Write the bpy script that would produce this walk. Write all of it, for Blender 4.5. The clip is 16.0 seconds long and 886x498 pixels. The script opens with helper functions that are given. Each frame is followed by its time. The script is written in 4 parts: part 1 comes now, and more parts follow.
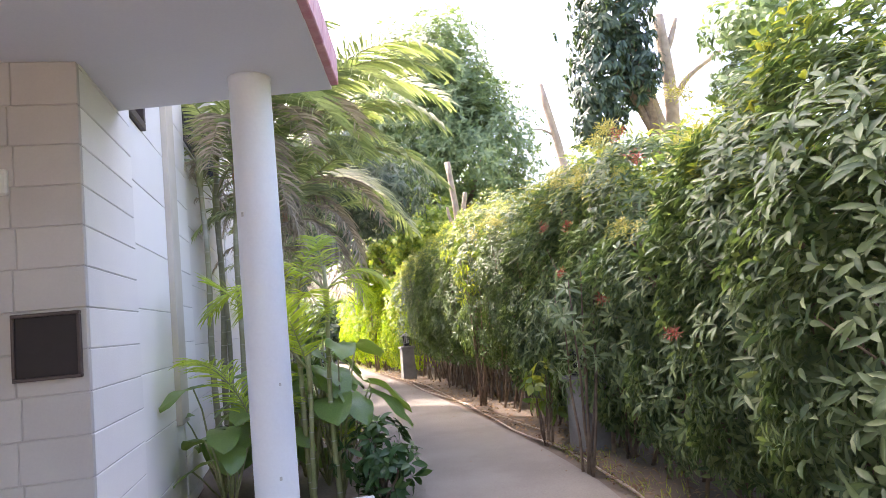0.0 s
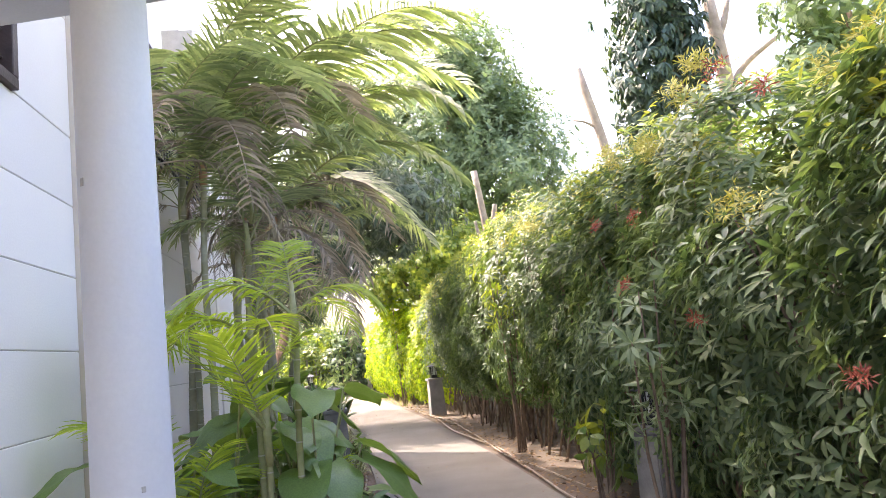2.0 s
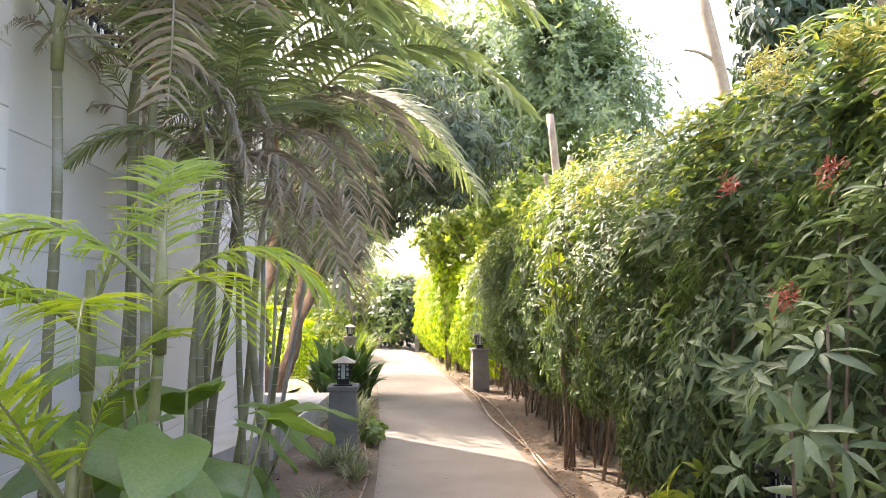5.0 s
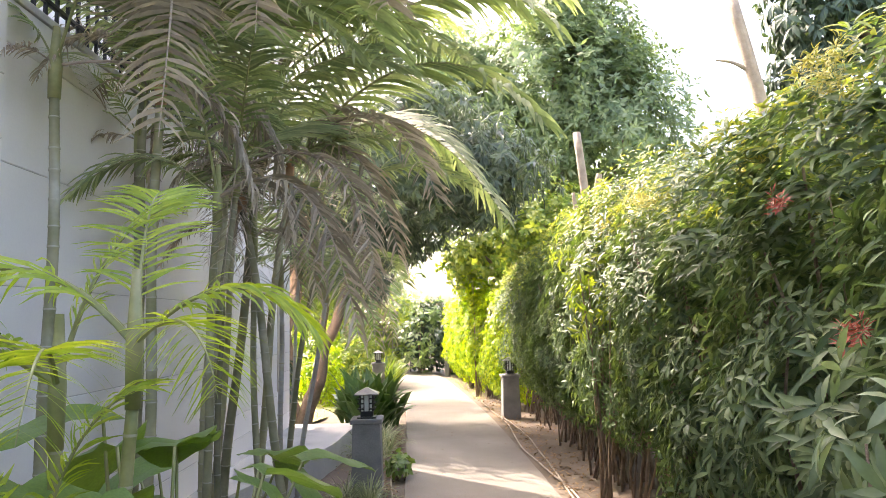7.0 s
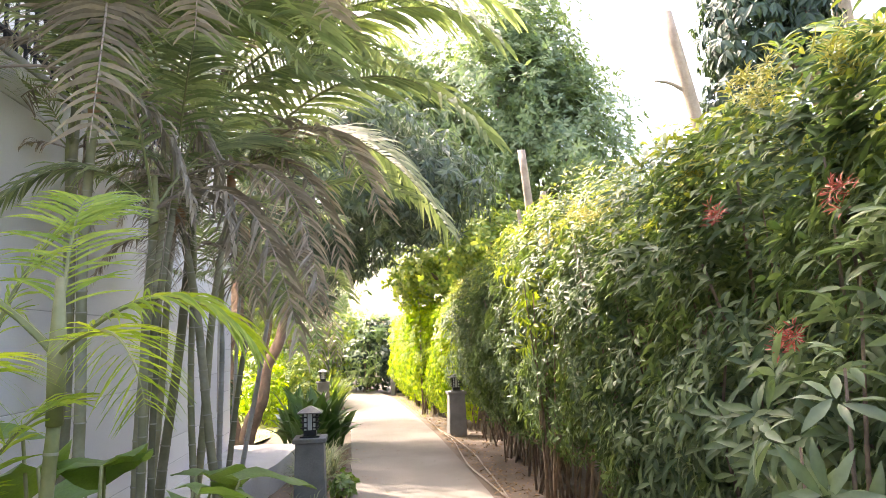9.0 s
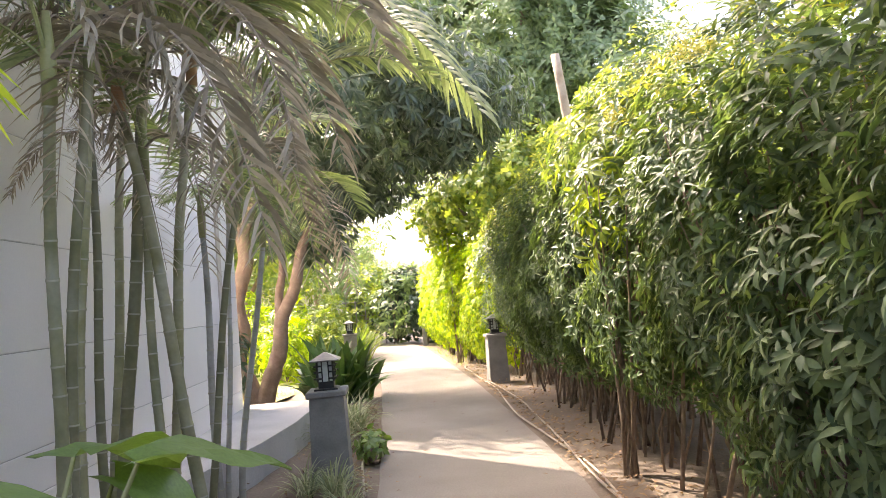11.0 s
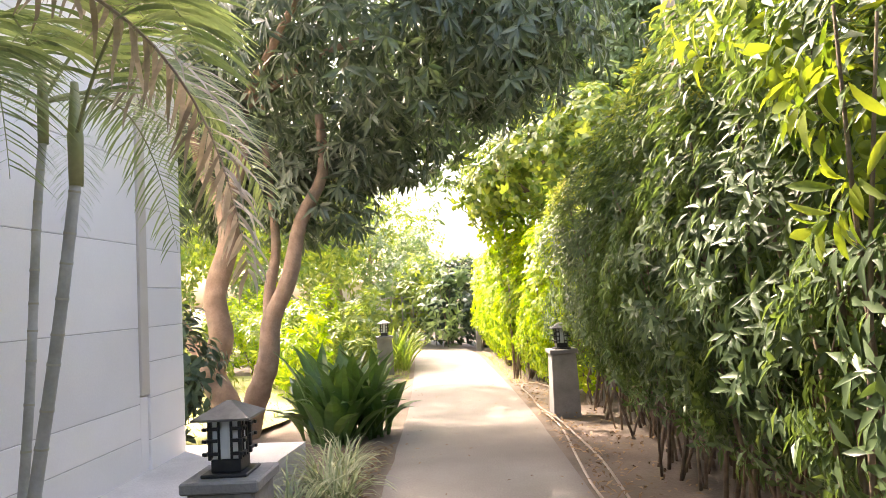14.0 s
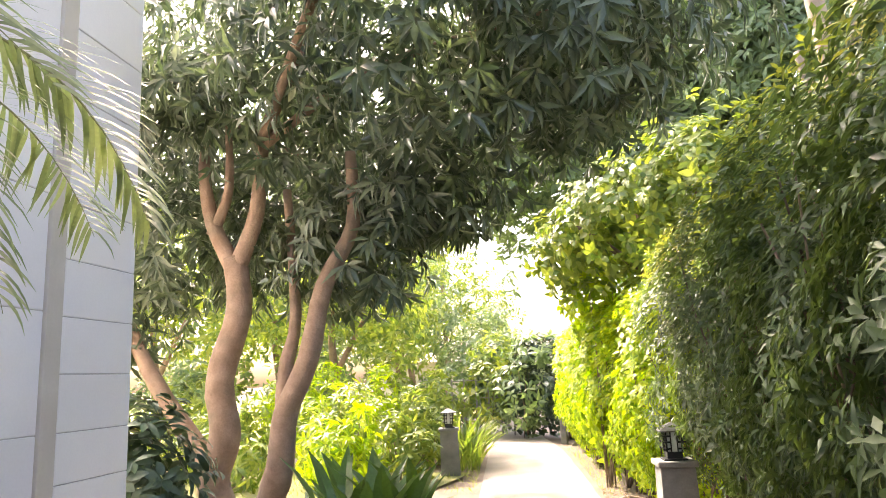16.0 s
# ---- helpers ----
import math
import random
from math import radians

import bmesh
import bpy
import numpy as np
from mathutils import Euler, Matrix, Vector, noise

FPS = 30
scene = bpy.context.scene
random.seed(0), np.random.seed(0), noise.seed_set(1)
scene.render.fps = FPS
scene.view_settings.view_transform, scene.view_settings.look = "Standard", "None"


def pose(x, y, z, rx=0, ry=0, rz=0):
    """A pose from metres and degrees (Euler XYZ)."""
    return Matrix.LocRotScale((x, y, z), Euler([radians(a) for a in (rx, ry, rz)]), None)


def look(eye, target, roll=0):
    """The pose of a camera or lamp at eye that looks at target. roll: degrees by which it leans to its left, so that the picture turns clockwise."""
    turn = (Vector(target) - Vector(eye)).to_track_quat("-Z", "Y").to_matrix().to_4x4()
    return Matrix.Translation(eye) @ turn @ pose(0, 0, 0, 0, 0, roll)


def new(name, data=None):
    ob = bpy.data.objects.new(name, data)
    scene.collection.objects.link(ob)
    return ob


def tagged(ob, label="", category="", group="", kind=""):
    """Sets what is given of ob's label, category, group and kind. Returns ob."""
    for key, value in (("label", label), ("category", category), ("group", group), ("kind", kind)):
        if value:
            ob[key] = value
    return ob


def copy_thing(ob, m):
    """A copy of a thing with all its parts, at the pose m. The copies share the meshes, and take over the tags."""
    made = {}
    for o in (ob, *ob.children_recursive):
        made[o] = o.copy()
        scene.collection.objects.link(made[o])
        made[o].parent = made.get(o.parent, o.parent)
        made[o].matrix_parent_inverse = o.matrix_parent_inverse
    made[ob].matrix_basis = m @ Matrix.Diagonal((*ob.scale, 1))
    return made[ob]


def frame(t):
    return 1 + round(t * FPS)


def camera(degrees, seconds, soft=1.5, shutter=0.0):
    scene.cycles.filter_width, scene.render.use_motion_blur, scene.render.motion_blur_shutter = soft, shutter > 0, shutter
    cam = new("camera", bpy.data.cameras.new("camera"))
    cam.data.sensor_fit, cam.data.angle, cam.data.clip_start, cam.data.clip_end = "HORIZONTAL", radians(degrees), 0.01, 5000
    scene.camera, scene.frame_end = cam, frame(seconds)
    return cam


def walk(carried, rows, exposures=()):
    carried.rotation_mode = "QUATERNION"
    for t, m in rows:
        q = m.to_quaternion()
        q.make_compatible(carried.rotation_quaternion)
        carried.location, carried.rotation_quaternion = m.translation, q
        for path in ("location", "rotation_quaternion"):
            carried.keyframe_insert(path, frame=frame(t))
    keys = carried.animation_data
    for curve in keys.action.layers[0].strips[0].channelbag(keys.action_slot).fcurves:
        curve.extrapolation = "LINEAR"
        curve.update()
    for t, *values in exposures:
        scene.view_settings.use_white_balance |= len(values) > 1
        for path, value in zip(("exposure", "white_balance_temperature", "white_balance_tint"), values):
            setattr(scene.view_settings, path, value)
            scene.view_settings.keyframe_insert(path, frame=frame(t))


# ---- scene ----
cam = camera(65.1, 16.0, soft=0.7)
METRES, EYE, TILT, LEAN, TURN = 10.5, 1.42, 5.5, 5.3, 0.0
ROWS = [
    (0, 0, 0, 0, -0.2, 0, -0),
    (0.5, 0.0037, 0.0457, -0.0047, 2.37, 1.32, -0.88),
    (1, 0.0047, 0.0788, -0.007, 2.59, 0.18, -1.25),
    (1.5, 0.001, 0.1185, -0.0082, 2.64, 0.46, 0.71),
    (2, 0.0111, 0.1613, -0.0116, 2.63, 2.11, 1.48),
    (2.5, 0.0101, 0.196, -0.0094, 3.68, 0.74, 0.42),
    (3, 0.0166, 0.2386, -0.0084, 1.78, -1.91, -3.82),
    (3.5, 0.0247, 0.277, -0.0054, 3.57, -1.56, -3.82),
    (4, 0.0227, 0.3059, -0.0052, 5.33, -1.88, -4.55),
    (6.5, 0.0249, 0.3765, -0.0019, 11.11, -1.62, -2.38),
    (7, 0.0246, 0.3767, -0.0018, 10.9, -0.43, -2.99),
    (7.5, 0.0253, 0.3758, -0.0016, 9.89, 0.51, -3.07),
    (8, 0.0252, 0.376, -0.0016, 8.61, 0.87, -3.18),
    (8.5, 0.0258, 0.3761, -0.0017, 7.72, 1.03, -2.84),
    (9, 0.0254, 0.3796, -0.0046, 6.5, 1.3, -3),
    (9.5, 0.015, 0.3992, -0.0187, 6.79, 0.89, -3.06),
    (10, 0.0103, 0.4292, -0.0313, 7.74, -1.31, 1.18),
    (12.5, -0.0046, 0.6569, -0.0584, 9.76, -3.03, -1.4),
    (13, -0.0058, 0.703, -0.0606, 7.78, -1.52, -0.35),
    (13.5, -0.0133, 0.7477, -0.0661, 13.82, -2.52, -2.4),
    (14, -0.0193, 0.7929, -0.0714, 14.15, -2.88, -0.76),
    (14.5, -0.0221, 0.8417, -0.0738, 19.8, -3.29, -2.54),
    (15, -0.0348, 0.8824, -0.0779, 18.52, -2.15, -0.24),
    (15.5, -0.0415, 0.932, -0.083, 18.59, 1.31, 0.24),
    (16, -0.0476, 0.9713, -0.0851, 21.07, 3.49, -0.47),
]
walk(cam, [(t, pose(0, 0, EYE, TILT, LEAN, TURN) @ pose(METRES * x, METRES * y, METRES * z, 90 + pitch, roll, yaw)) for t, x, y, z, yaw, pitch, roll in ROWS],
     exposures=[(0.0, 2.84, 6650, 24), (5.0, 2.9, 7000, 20), (10.0, 2.9, 7100, 20), (12.5, 2.98, 7350, 21), (16.0, 2.9, 7150, 21)])

# ---- world, sun ----
SUN_DIR = Vector((-0.55, 0.36, 0.78)).normalized()
world = bpy.data.worlds.new("sky_world")
scene.world = world
world.use_nodes = True
wn = world.node_tree.nodes
sky = wn.new("ShaderNodeTexSky")
sky.sky_type = "NISHITA"
sky.sun_disc = False
sky.sun_elevation = math.asin(SUN_DIR.z)
sky.sun_rotation = math.atan2(SUN_DIR.x, SUN_DIR.y)
sky.air_density, sky.dust_density, sky.ozone_density = 1.0, 6.0, 0.6
world.node_tree.links.new(sky.outputs[0], wn["Background"].inputs[0])
wn["Background"].inputs[1].default_value = 0.15
sun = new("sun", bpy.data.lights.new("sun", "SUN"))
sun.data.energy, sun.data.angle, sun.data.color = 1.8, radians(0.6), (1.0, 0.93, 0.80)
sun.matrix_world = look((0, 0, 30), Vector((0, 0, 30)) - SUN_DIR)


# ---- materials ----
def material(name, base, rough=0.7, second=None, scale=6.0, bump=0.2, fine=60.0, island=0.0, metal=0.0, stain=None, spec=0.5, vary=0.04, grain=0.18):
    m = bpy.data.materials.new(name)
    m.use_nodes = True
    nt = m.node_tree
    n, l = nt.nodes, nt.links
    b = n["Principled BSDF"]
    b.inputs["Roughness"].default_value, b.inputs["Metallic"].default_value = rough, metal
    b.inputs["Specular IOR Level"].default_value = spec
    co = n.new("ShaderNodeTexCoord")
    big = n.new("ShaderNodeTexNoise")
    big.inputs["Scale"].default_value, big.inputs["Detail"].default_value = scale, 6
    l.new(co.outputs["Object"], big.inputs["Vector"])
    ramp = n.new("ShaderNodeValToRGB")
    ramp.color_ramp.elements[0].position, ramp.color_ramp.elements[1].position = 0.3, 0.7
    ramp.color_ramp.elements[0].color = (*base, 1)
    ramp.color_ramp.elements[1].color = (*(second or base), 1)
    l.new(big.outputs["Fac"], ramp.inputs["Fac"])
    colour = ramp.outputs["Color"]
    small = n.new("ShaderNodeTexNoise")
    small.inputs["Scale"].default_value, small.inputs["Detail"].default_value = fine, 4
    l.new(co.outputs["Object"], small.inputs["Vector"])
    if stain:
        st = n.new("ShaderNodeTexNoise")
        st.inputs["Scale"].default_value, st.inputs["Detail"].default_value = scale * 0.35, 8
        l.new(co.outputs["Object"], st.inputs["Vector"])
        sr = n.new("ShaderNodeMapRange")
        sr.inputs["From Min"].default_value, sr.inputs["From Max"].default_value = 0.52, 0.75
        l.new(st.outputs["Fac"], sr.inputs["Value"])
        mx = n.new("ShaderNodeMix")
        mx.data_type = "RGBA"
        l.new(sr.outputs[0], mx.inputs["Factor"])
        l.new(colour, mx.inputs["A"])
        mx.inputs["B"].default_value = (*stain, 1)
        colour = mx.outputs["Result"]
    hsv = n.new("ShaderNodeHueSaturation")
    mr = n.new("ShaderNodeMapRange")
    mr.inputs["To Min"].default_value, mr.inputs["To Max"].default_value = 1 - grain, 1 + grain
    l.new(small.outputs["Fac"], mr.inputs["Value"])
    l.new(mr.outputs[0], hsv.inputs["Value"])
    l.new(colour, hsv.inputs["Color"])
    colour = hsv.outputs["Color"]
    info = n.new("ShaderNodeObjectInfo")
    vr = n.new("ShaderNodeMapRange")
    vr.inputs["To Min"].default_value, vr.inputs["To Max"].default_value = 1 - vary, 1 + vary
    l.new(info.outputs["Random"], vr.inputs["Value"])
    each = n.new("ShaderNodeHueSaturation")
    l.new(vr.outputs[0], each.inputs["Value"])
    l.new(colour, each.inputs["Color"])
    colour = each.outputs["Color"]
    l.new(colour, b.inputs["Base Color"])
    bp = n.new("ShaderNodeBump")
    bp.inputs["Strength"].default_value, bp.inputs["Distance"].default_value = bump, 0.01
    l.new(small.outputs["Fac"], bp.inputs["Height"])
    l.new(bp.outputs[0], b.inputs["Normal"])
    return m


def leaf_material(name, dark, light, rough=0.42, through_light=0.35, glow=None):
    """Leaves: each island takes its own tone, light shines through the blade."""
    m = bpy.data.materials.new(name)
    m.use_nodes = True
    n, l = m.node_tree.nodes, m.node_tree.links
    b = n["Principled BSDF"]
    b.inputs["Roughness"].default_value = rough
    geo = n.new("ShaderNodeNewGeometry")
    ramp = n.new("ShaderNodeValToRGB")
    ramp.color_ramp.elements[0].color, ramp.color_ramp.elements[1].color = (*dark, 1), (*light, 1)
    l.new(geo.outputs["Random Per Island"], ramp.inputs["Fac"])
    co = n.new("ShaderNodeTexCoord")
    nz = n.new("ShaderNodeTexNoise")
    nz.inputs["Scale"].default_value, nz.inputs["Detail"].default_value = 35, 3
    l.new(co.outputs["Object"], nz.inputs["Vector"])
    mr = n.new("ShaderNodeMapRange")
    mr.inputs["To Min"].default_value, mr.inputs["To Max"].default_value = 0.7, 1.3
    l.new(nz.outputs["Fac"], mr.inputs["Value"])
    hsv = n.new("ShaderNodeHueSaturation")
    l.new(mr.outputs[0], hsv.inputs["Value"])
    l.new(ramp.outputs["Color"], hsv.inputs["Color"])
    l.new(hsv.outputs["Color"], b.inputs["Base Color"])
    tr = n.new("ShaderNodeBsdfTranslucent")
    tint = n.new("ShaderNodeMix")
    tint.data_type, tint.blend_type = "RGBA", "MULTIPLY"
    tint.inputs["Factor"].default_value = 1.0
    l.new(hsv.outputs["Color"], tint.inputs["A"])
    tint.inputs["B"].default_value = (*(glow or (2.6, 2.3, 0.7)), 1)
    l.new(tint.outputs["Result"], tr.inputs["Color"])
    mix = n.new("ShaderNodeMixShader")
    mix.inputs[0].default_value = through_light
    l.new(b.outputs[0], mix.inputs[1])
    l.new(tr.outputs[0], mix.inputs[2])
    l.new(mix.outputs[0], n["Material Output"].inputs["Surface"])
    return m


M_HEDGE = leaf_material("hedge_leaf", (0.05, 0.092, 0.042), (0.185, 0.245, 0.12), through_light=0.28, glow=(2.0, 2.1, 0.8), rough=0.5)
M_FINE = leaf_material("fine_hedge_leaf", (0.055, 0.095, 0.045), (0.12, 0.18, 0.08), through_light=0.3, glow=(2.2, 2.1, 0.7))
M_NEWLIT = leaf_material("young_and_sunlit_leaf", (0.12, 0.19, 0.05), (0.28, 0.31, 0.09), through_light=0.3)
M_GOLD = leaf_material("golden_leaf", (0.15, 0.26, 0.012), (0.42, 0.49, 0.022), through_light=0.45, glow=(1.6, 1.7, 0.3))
# yellower copy of the hedge leaf, with sunlight put into its colour
M_SUNLEAF = leaf_material("sunlit_hedge_leaf", (0.11, 0.18, 0.04), (0.32, 0.38, 0.07), through_light=0.38, glow=(1.8, 1.8, 0.5))
M_PALE = leaf_material("pale_slender_leaf", (0.11, 0.16, 0.08), (0.26, 0.32, 0.19), through_light=0.25, glow=(1.6, 1.8, 0.9))
M_BACK = leaf_material("lawn_shrub_leaf", (0.08, 0.15, 0.04), (0.22, 0.28, 0.08), through_light=0.36)
# greyish light tone has the sky's sheen on the leaves mixed in
M_MANGO = leaf_material("mango_leaf", (0.055, 0.085, 0.058), (0.155, 0.19, 0.14), rough=0.3, through_light=0.2, glow=(1.9, 2.1, 1.0))
M_NEEM = leaf_material("pale_tree_leaf", (0.11, 0.17, 0.09), (0.22, 0.29, 0.16), through_light=0.32, glow=(1.9, 2.0, 0.9))
M_DARK = leaf_material("weeping_leaf", (0.03, 0.065, 0.045), (0.07, 0.115, 0.08), through_light=0.15)
# palm green is lifted towards grey to carry reflected sky
M_PALM = leaf_material("palm_leaflet", (0.16, 0.205, 0.115), (0.38, 0.41, 0.27), through_light=0.42, glow=(1.7, 1.8, 0.75))
M_PALMY = leaf_material("young_palm_leaflet", (0.20, 0.30, 0.045), (0.38, 0.46, 0.09), through_light=0.42)
M_DRY = leaf_material("dry_palm_leaflet", (0.25, 0.225, 0.185), (0.56, 0.515, 0.45), rough=0.65, through_light=0.4, glow=(1.3, 1.1, 0.8))
M_BIG = leaf_material("broad_leaf", (0.09, 0.17, 0.05), (0.20, 0.30, 0.10), rough=0.3, through_light=0.28)
M_LILY = leaf_material("lily_leaf", (0.03, 0.085, 0.03), (0.07, 0.14, 0.05), rough=0.35, through_light=0.22)
M_VARIE = leaf_material("striped_grass", (0.16, 0.22, 0.10), (0.48, 0.50, 0.34), through_light=0.3, glow=(1.3, 1.3, 0.8))
M_RED = leaf_material("red_flower", (0.28, 0.06, 0.04), (0.46, 0.15, 0.08), through_light=0.2, glow=(1.5, 0.8, 0.6))
M_BUD = leaf_material("yellow_bud", (0.40, 0.38, 0.06), (0.55, 0.50, 0.15), through_light=0.2, glow=(1.3, 1.3, 0.6))
M_LITTER = leaf_material("fallen_leaf", (0.10, 0.06, 0.03), (0.32, 0.22, 0.13), rough=0.8, through_light=0.05)
M_GRASS = leaf_material("grass_blade", (0.12, 0.18, 0.03), (0.26, 0.30, 0.07), through_light=0.3)
M_BARK = material("mango_bark", (0.21, 0.14, 0.10), 0.85, (0.33, 0.24, 0.18), 7, 0.6, 45, stain=(0.16, 0.13, 0.10))
M_STEMS = material("shrub_stem", (0.12, 0.085, 0.06), 0.85, (0.24, 0.18, 0.13), 12, 0.5, 70, vary=0.35)
M_SNAG = material("cut_trunk", (0.30, 0.24, 0.19), 0.85, (0.42, 0.35, 0.28), 9, 0.5, 60)
M_CANE = material("palm_cane", (0.15, 0.155, 0.07), 0.5, (0.32, 0.295, 0.185), 4, 0.2, 40, stain=(0.46, 0.44, 0.39), vary=0.4)
M_CANEY = material("young_palm_cane", (0.19, 0.22, 0.075), 0.5, (0.34, 0.32, 0.16), 5, 0.15, 40, stain=(0.28, 0.24, 0.12))
M_CANEG = material("grey_palm_cane", (0.30, 0.29, 0.245), 0.6, (0.46, 0.45, 0.42), 6, 0.3, 40, stain=(0.16, 0.15, 0.11), vary=0.25)
M_RING = material("cane_ring", (0.44, 0.42, 0.33), 0.7, (0.34, 0.31, 0.23), 20, 0.2, 80)
M_SHEATH = material("dry_sheath", (0.40, 0.20, 0.10), 0.7, (0.52, 0.33, 0.20), 9, 0.2, 60)
M_WALL = material("painted_plaster", (0.84, 0.80, 0.765), 0.75, (0.86, 0.825, 0.79), 1.4, 0.12, 90, stain=(0.76, 0.72, 0.69), grain=0.045)
# beige paint, darkened to the tone the pier face has in shade
M_PIER = material("shade_toned_beige_plaster", (0.47, 0.43, 0.40), 0.8, (0.54, 0.50, 0.465), 2.0, 0.12, 90, stain=(0.43, 0.385, 0.35), grain=0.045)
M_JOINT = material("joint_grey", (0.46, 0.43, 0.40), 0.9, (0.55, 0.52, 0.49), 9, 0.2, 70)
M_STRIP = material("beige_strip", (0.52, 0.46, 0.38), 0.8, (0.60, 0.54, 0.46), 3, 0.1, 70, grain=0.045)
M_SOFFIT = material("soffit_paint", (0.66, 0.64, 0.65), 0.85, (0.71, 0.69, 0.70), 1.2, 0.1, 70, grain=0.045)
M_PINK = material("roof_edge_tile", (0.55, 0.22, 0.26), 0.6, (0.66, 0.36, 0.38), 8, 0.2, 50)
M_COLUMN = material("column_paint", (0.70, 0.71, 0.73), 0.55, (0.76, 0.77, 0.785), 1.6, 0.06, 60, stain=(0.66, 0.67, 0.68), grain=0.045)
M_FRAME = material("dark_window_wood", (0.05, 0.032, 0.028), 0.5, (0.09, 0.06, 0.05), 9, 0.2, 60)
M_PLATE = material("dark_plate", (0.014, 0.009, 0.009), 0.65, (0.024, 0.015, 0.014), 6, 0.1, 50)
M_IVORY = material("ivory_plastic", (0.70, 0.67, 0.58), 0.5, (0.74, 0.71, 0.63), 5, 0.05, 50, grain=0.045)
M_PATH = material("path_concrete", (0.21, 0.19, 0.165), 0.92, (0.265, 0.24, 0.21), 1.3, 0.6, 55, stain=(0.165, 0.145, 0.125))
M_SLAB = material("plinth_concrete", (0.47, 0.455, 0.43), 0.88, (0.58, 0.56, 0.535), 2.2, 0.35, 60, stain=(0.26, 0.25, 0.23))
M_POST = material("weathered_cement", (0.17, 0.168, 0.165), 0.88, (0.28, 0.275, 0.265), 4, 0.4, 60, stain=(0.13, 0.13, 0.125))
M_SOIL = material("dry_soil", (0.135, 0.105, 0.08), 0.95, (0.21, 0.17, 0.135), 1.6, 0.9, 35, stain=(0.12, 0.09, 0.062))
M_LAWN = material("lawn_turf", (0.20, 0.24, 0.06), 0.95, (0.36, 0.34, 0.15), 1.1, 0.9, 60, stain=(0.42, 0.35, 0.22))
M_IRON = material("black_iron", (0.022, 0.024, 0.027), 0.45, (0.04, 0.042, 0.046), 12, 0.15, 60, metal=0.4)
M_ROOFLID = material("lantern_lid", (0.10, 0.105, 0.11), 0.42, (0.17, 0.175, 0.18), 9, 0.15, 60, metal=0.5)
M_MILK = material("frosted_glass", (0.62, 0.66, 0.66), 0.35, (0.70, 0.73, 0.72), 5, 0.03, 40, grain=0.045)
M_HOSE = material("pale_hose", (0.34, 0.285, 0.22), 0.7, (0.45, 0.39, 0.32), 6, 0.1, 60, stain=(0.22, 0.17, 0.13))
M_ROOF = material("far_roof", (0.44, 0.33, 0.26), 0.8, (0.52, 0.41, 0.33), 1, 0.2, 20)
M_GLASS = bpy.data.materials.new("window_glass")
M_GLASS.use_nodes = True
M_GLASS.node_tree.nodes["Principled BSDF"].inputs["Base Color"].default_value = (0.10, 0.11, 0.12, 1)
M_GLASS.node_tree.nodes["Principled BSDF"].inputs["Roughness"].default_value = 0.08


# ---- mesh helpers ----
def mesh_of(name, verts, faces, mat, smooth=False):
    me = bpy.data.meshes.new(name)
    me.from_pydata([tuple(v) for v in verts] if not isinstance(verts, np.ndarray) else verts.tolist(), [], faces if not isinstance(faces, np.ndarray) else faces.tolist())
    me.materials.append(mat)
    if smooth:
        me.polygons.foreach_set("use_smooth", [True] * len(me.polygons))
    me.update()
    return me


def child(name, me, parent=None, label="", m=None):
    ob = new(name, me)
    if parent is not None:
        ob.parent = parent
    if m is not None:
        ob.matrix_basis = m
    if label:
        ob["label"] = label
    return ob


def root(name, m, label, category, group="", kind=""):
    return tagged(child(name, None, None, "", m), label, category, group, kind)


def box_mesh(name, x0, x1, y0, y1, z0, z1, mat, bevel=0.004):
    bm = bmesh.new()
    bmesh.ops.create_cube(bm, size=1)
    for v in bm.verts:
        v.co = ((x0 + x1) / 2 + v.co.x * (x1 - x0), (y0 + y1) / 2 + v.co.y * (y1 - y0), (z0 + z1) / 2 + v.co.z * (z1 - z0))
    if bevel:
        bmesh.ops.bevel(bm, geom=bm.edges[:], offset=bevel, segments=1, affect="EDGES")
    me = bpy.data.meshes.new(name)
    bm.to_mesh(me)
    bm.free()
    me.materials.append(mat)
    return me


def tube_data(points, radii, sides=8):
    """Verts and faces of a tube along points."""
    pts = [Vector(p) for p in points]
    verts, faces = [], []
    side = Vector((1, 0, 0))
    for i, p in enumerate(pts):
        d = (pts[min(i + 1, len(pts) - 1)] - pts[max(i - 1, 0)]).normalized()
        side = (side - d * side.dot(d))
        side = side.normalized() if side.length > 1e-4 else d.orthogonal().normalized()
        up = d.cross(side)
        for k in range(sides):
            a = 2 * math.pi * k / sides
            verts.append(p + (side * math.cos(a) + up * math.sin(a)) * radii[i])
    for i in range(len(pts) - 1):
        for k in range(sides):
            a, b = i * sides + k, i * sides + (k + 1) % sides
            faces.append((a, b, b + sides, a + sides))
    faces.append(tuple(range(sides))[::-1])
    faces.append(tuple((len(pts) - 1) * sides + k for k in range(sides)))
    return verts, faces


def tubes_mesh(name, runs, mat, sides=8):
    verts, faces = [], []
    for pts, radii in runs:
        v, f = tube_data(pts, radii, sides)
        faces += [tuple(i + len(verts) for i in q) for q in f]
        verts += v
    return mesh_of(name, verts, faces, mat, True)


def bent(a, b, sag=0.0, wob=0.0, n=6, rng=random):
    """Points from a to b, bowed by sag in z and with a slight wander."""
    a, b = Vector(a), Vector(b)
    out = []
    for i in range(n + 1):
        t = i / n
        p = a.lerp(b, t)
        p.z += sag * 4 * t * (1 - t)
        if 0 < i < n:
            p += Vector((rng.uniform(-wob, wob), rng.uniform(-wob, wob), 0))
        out.append(p)
    return out


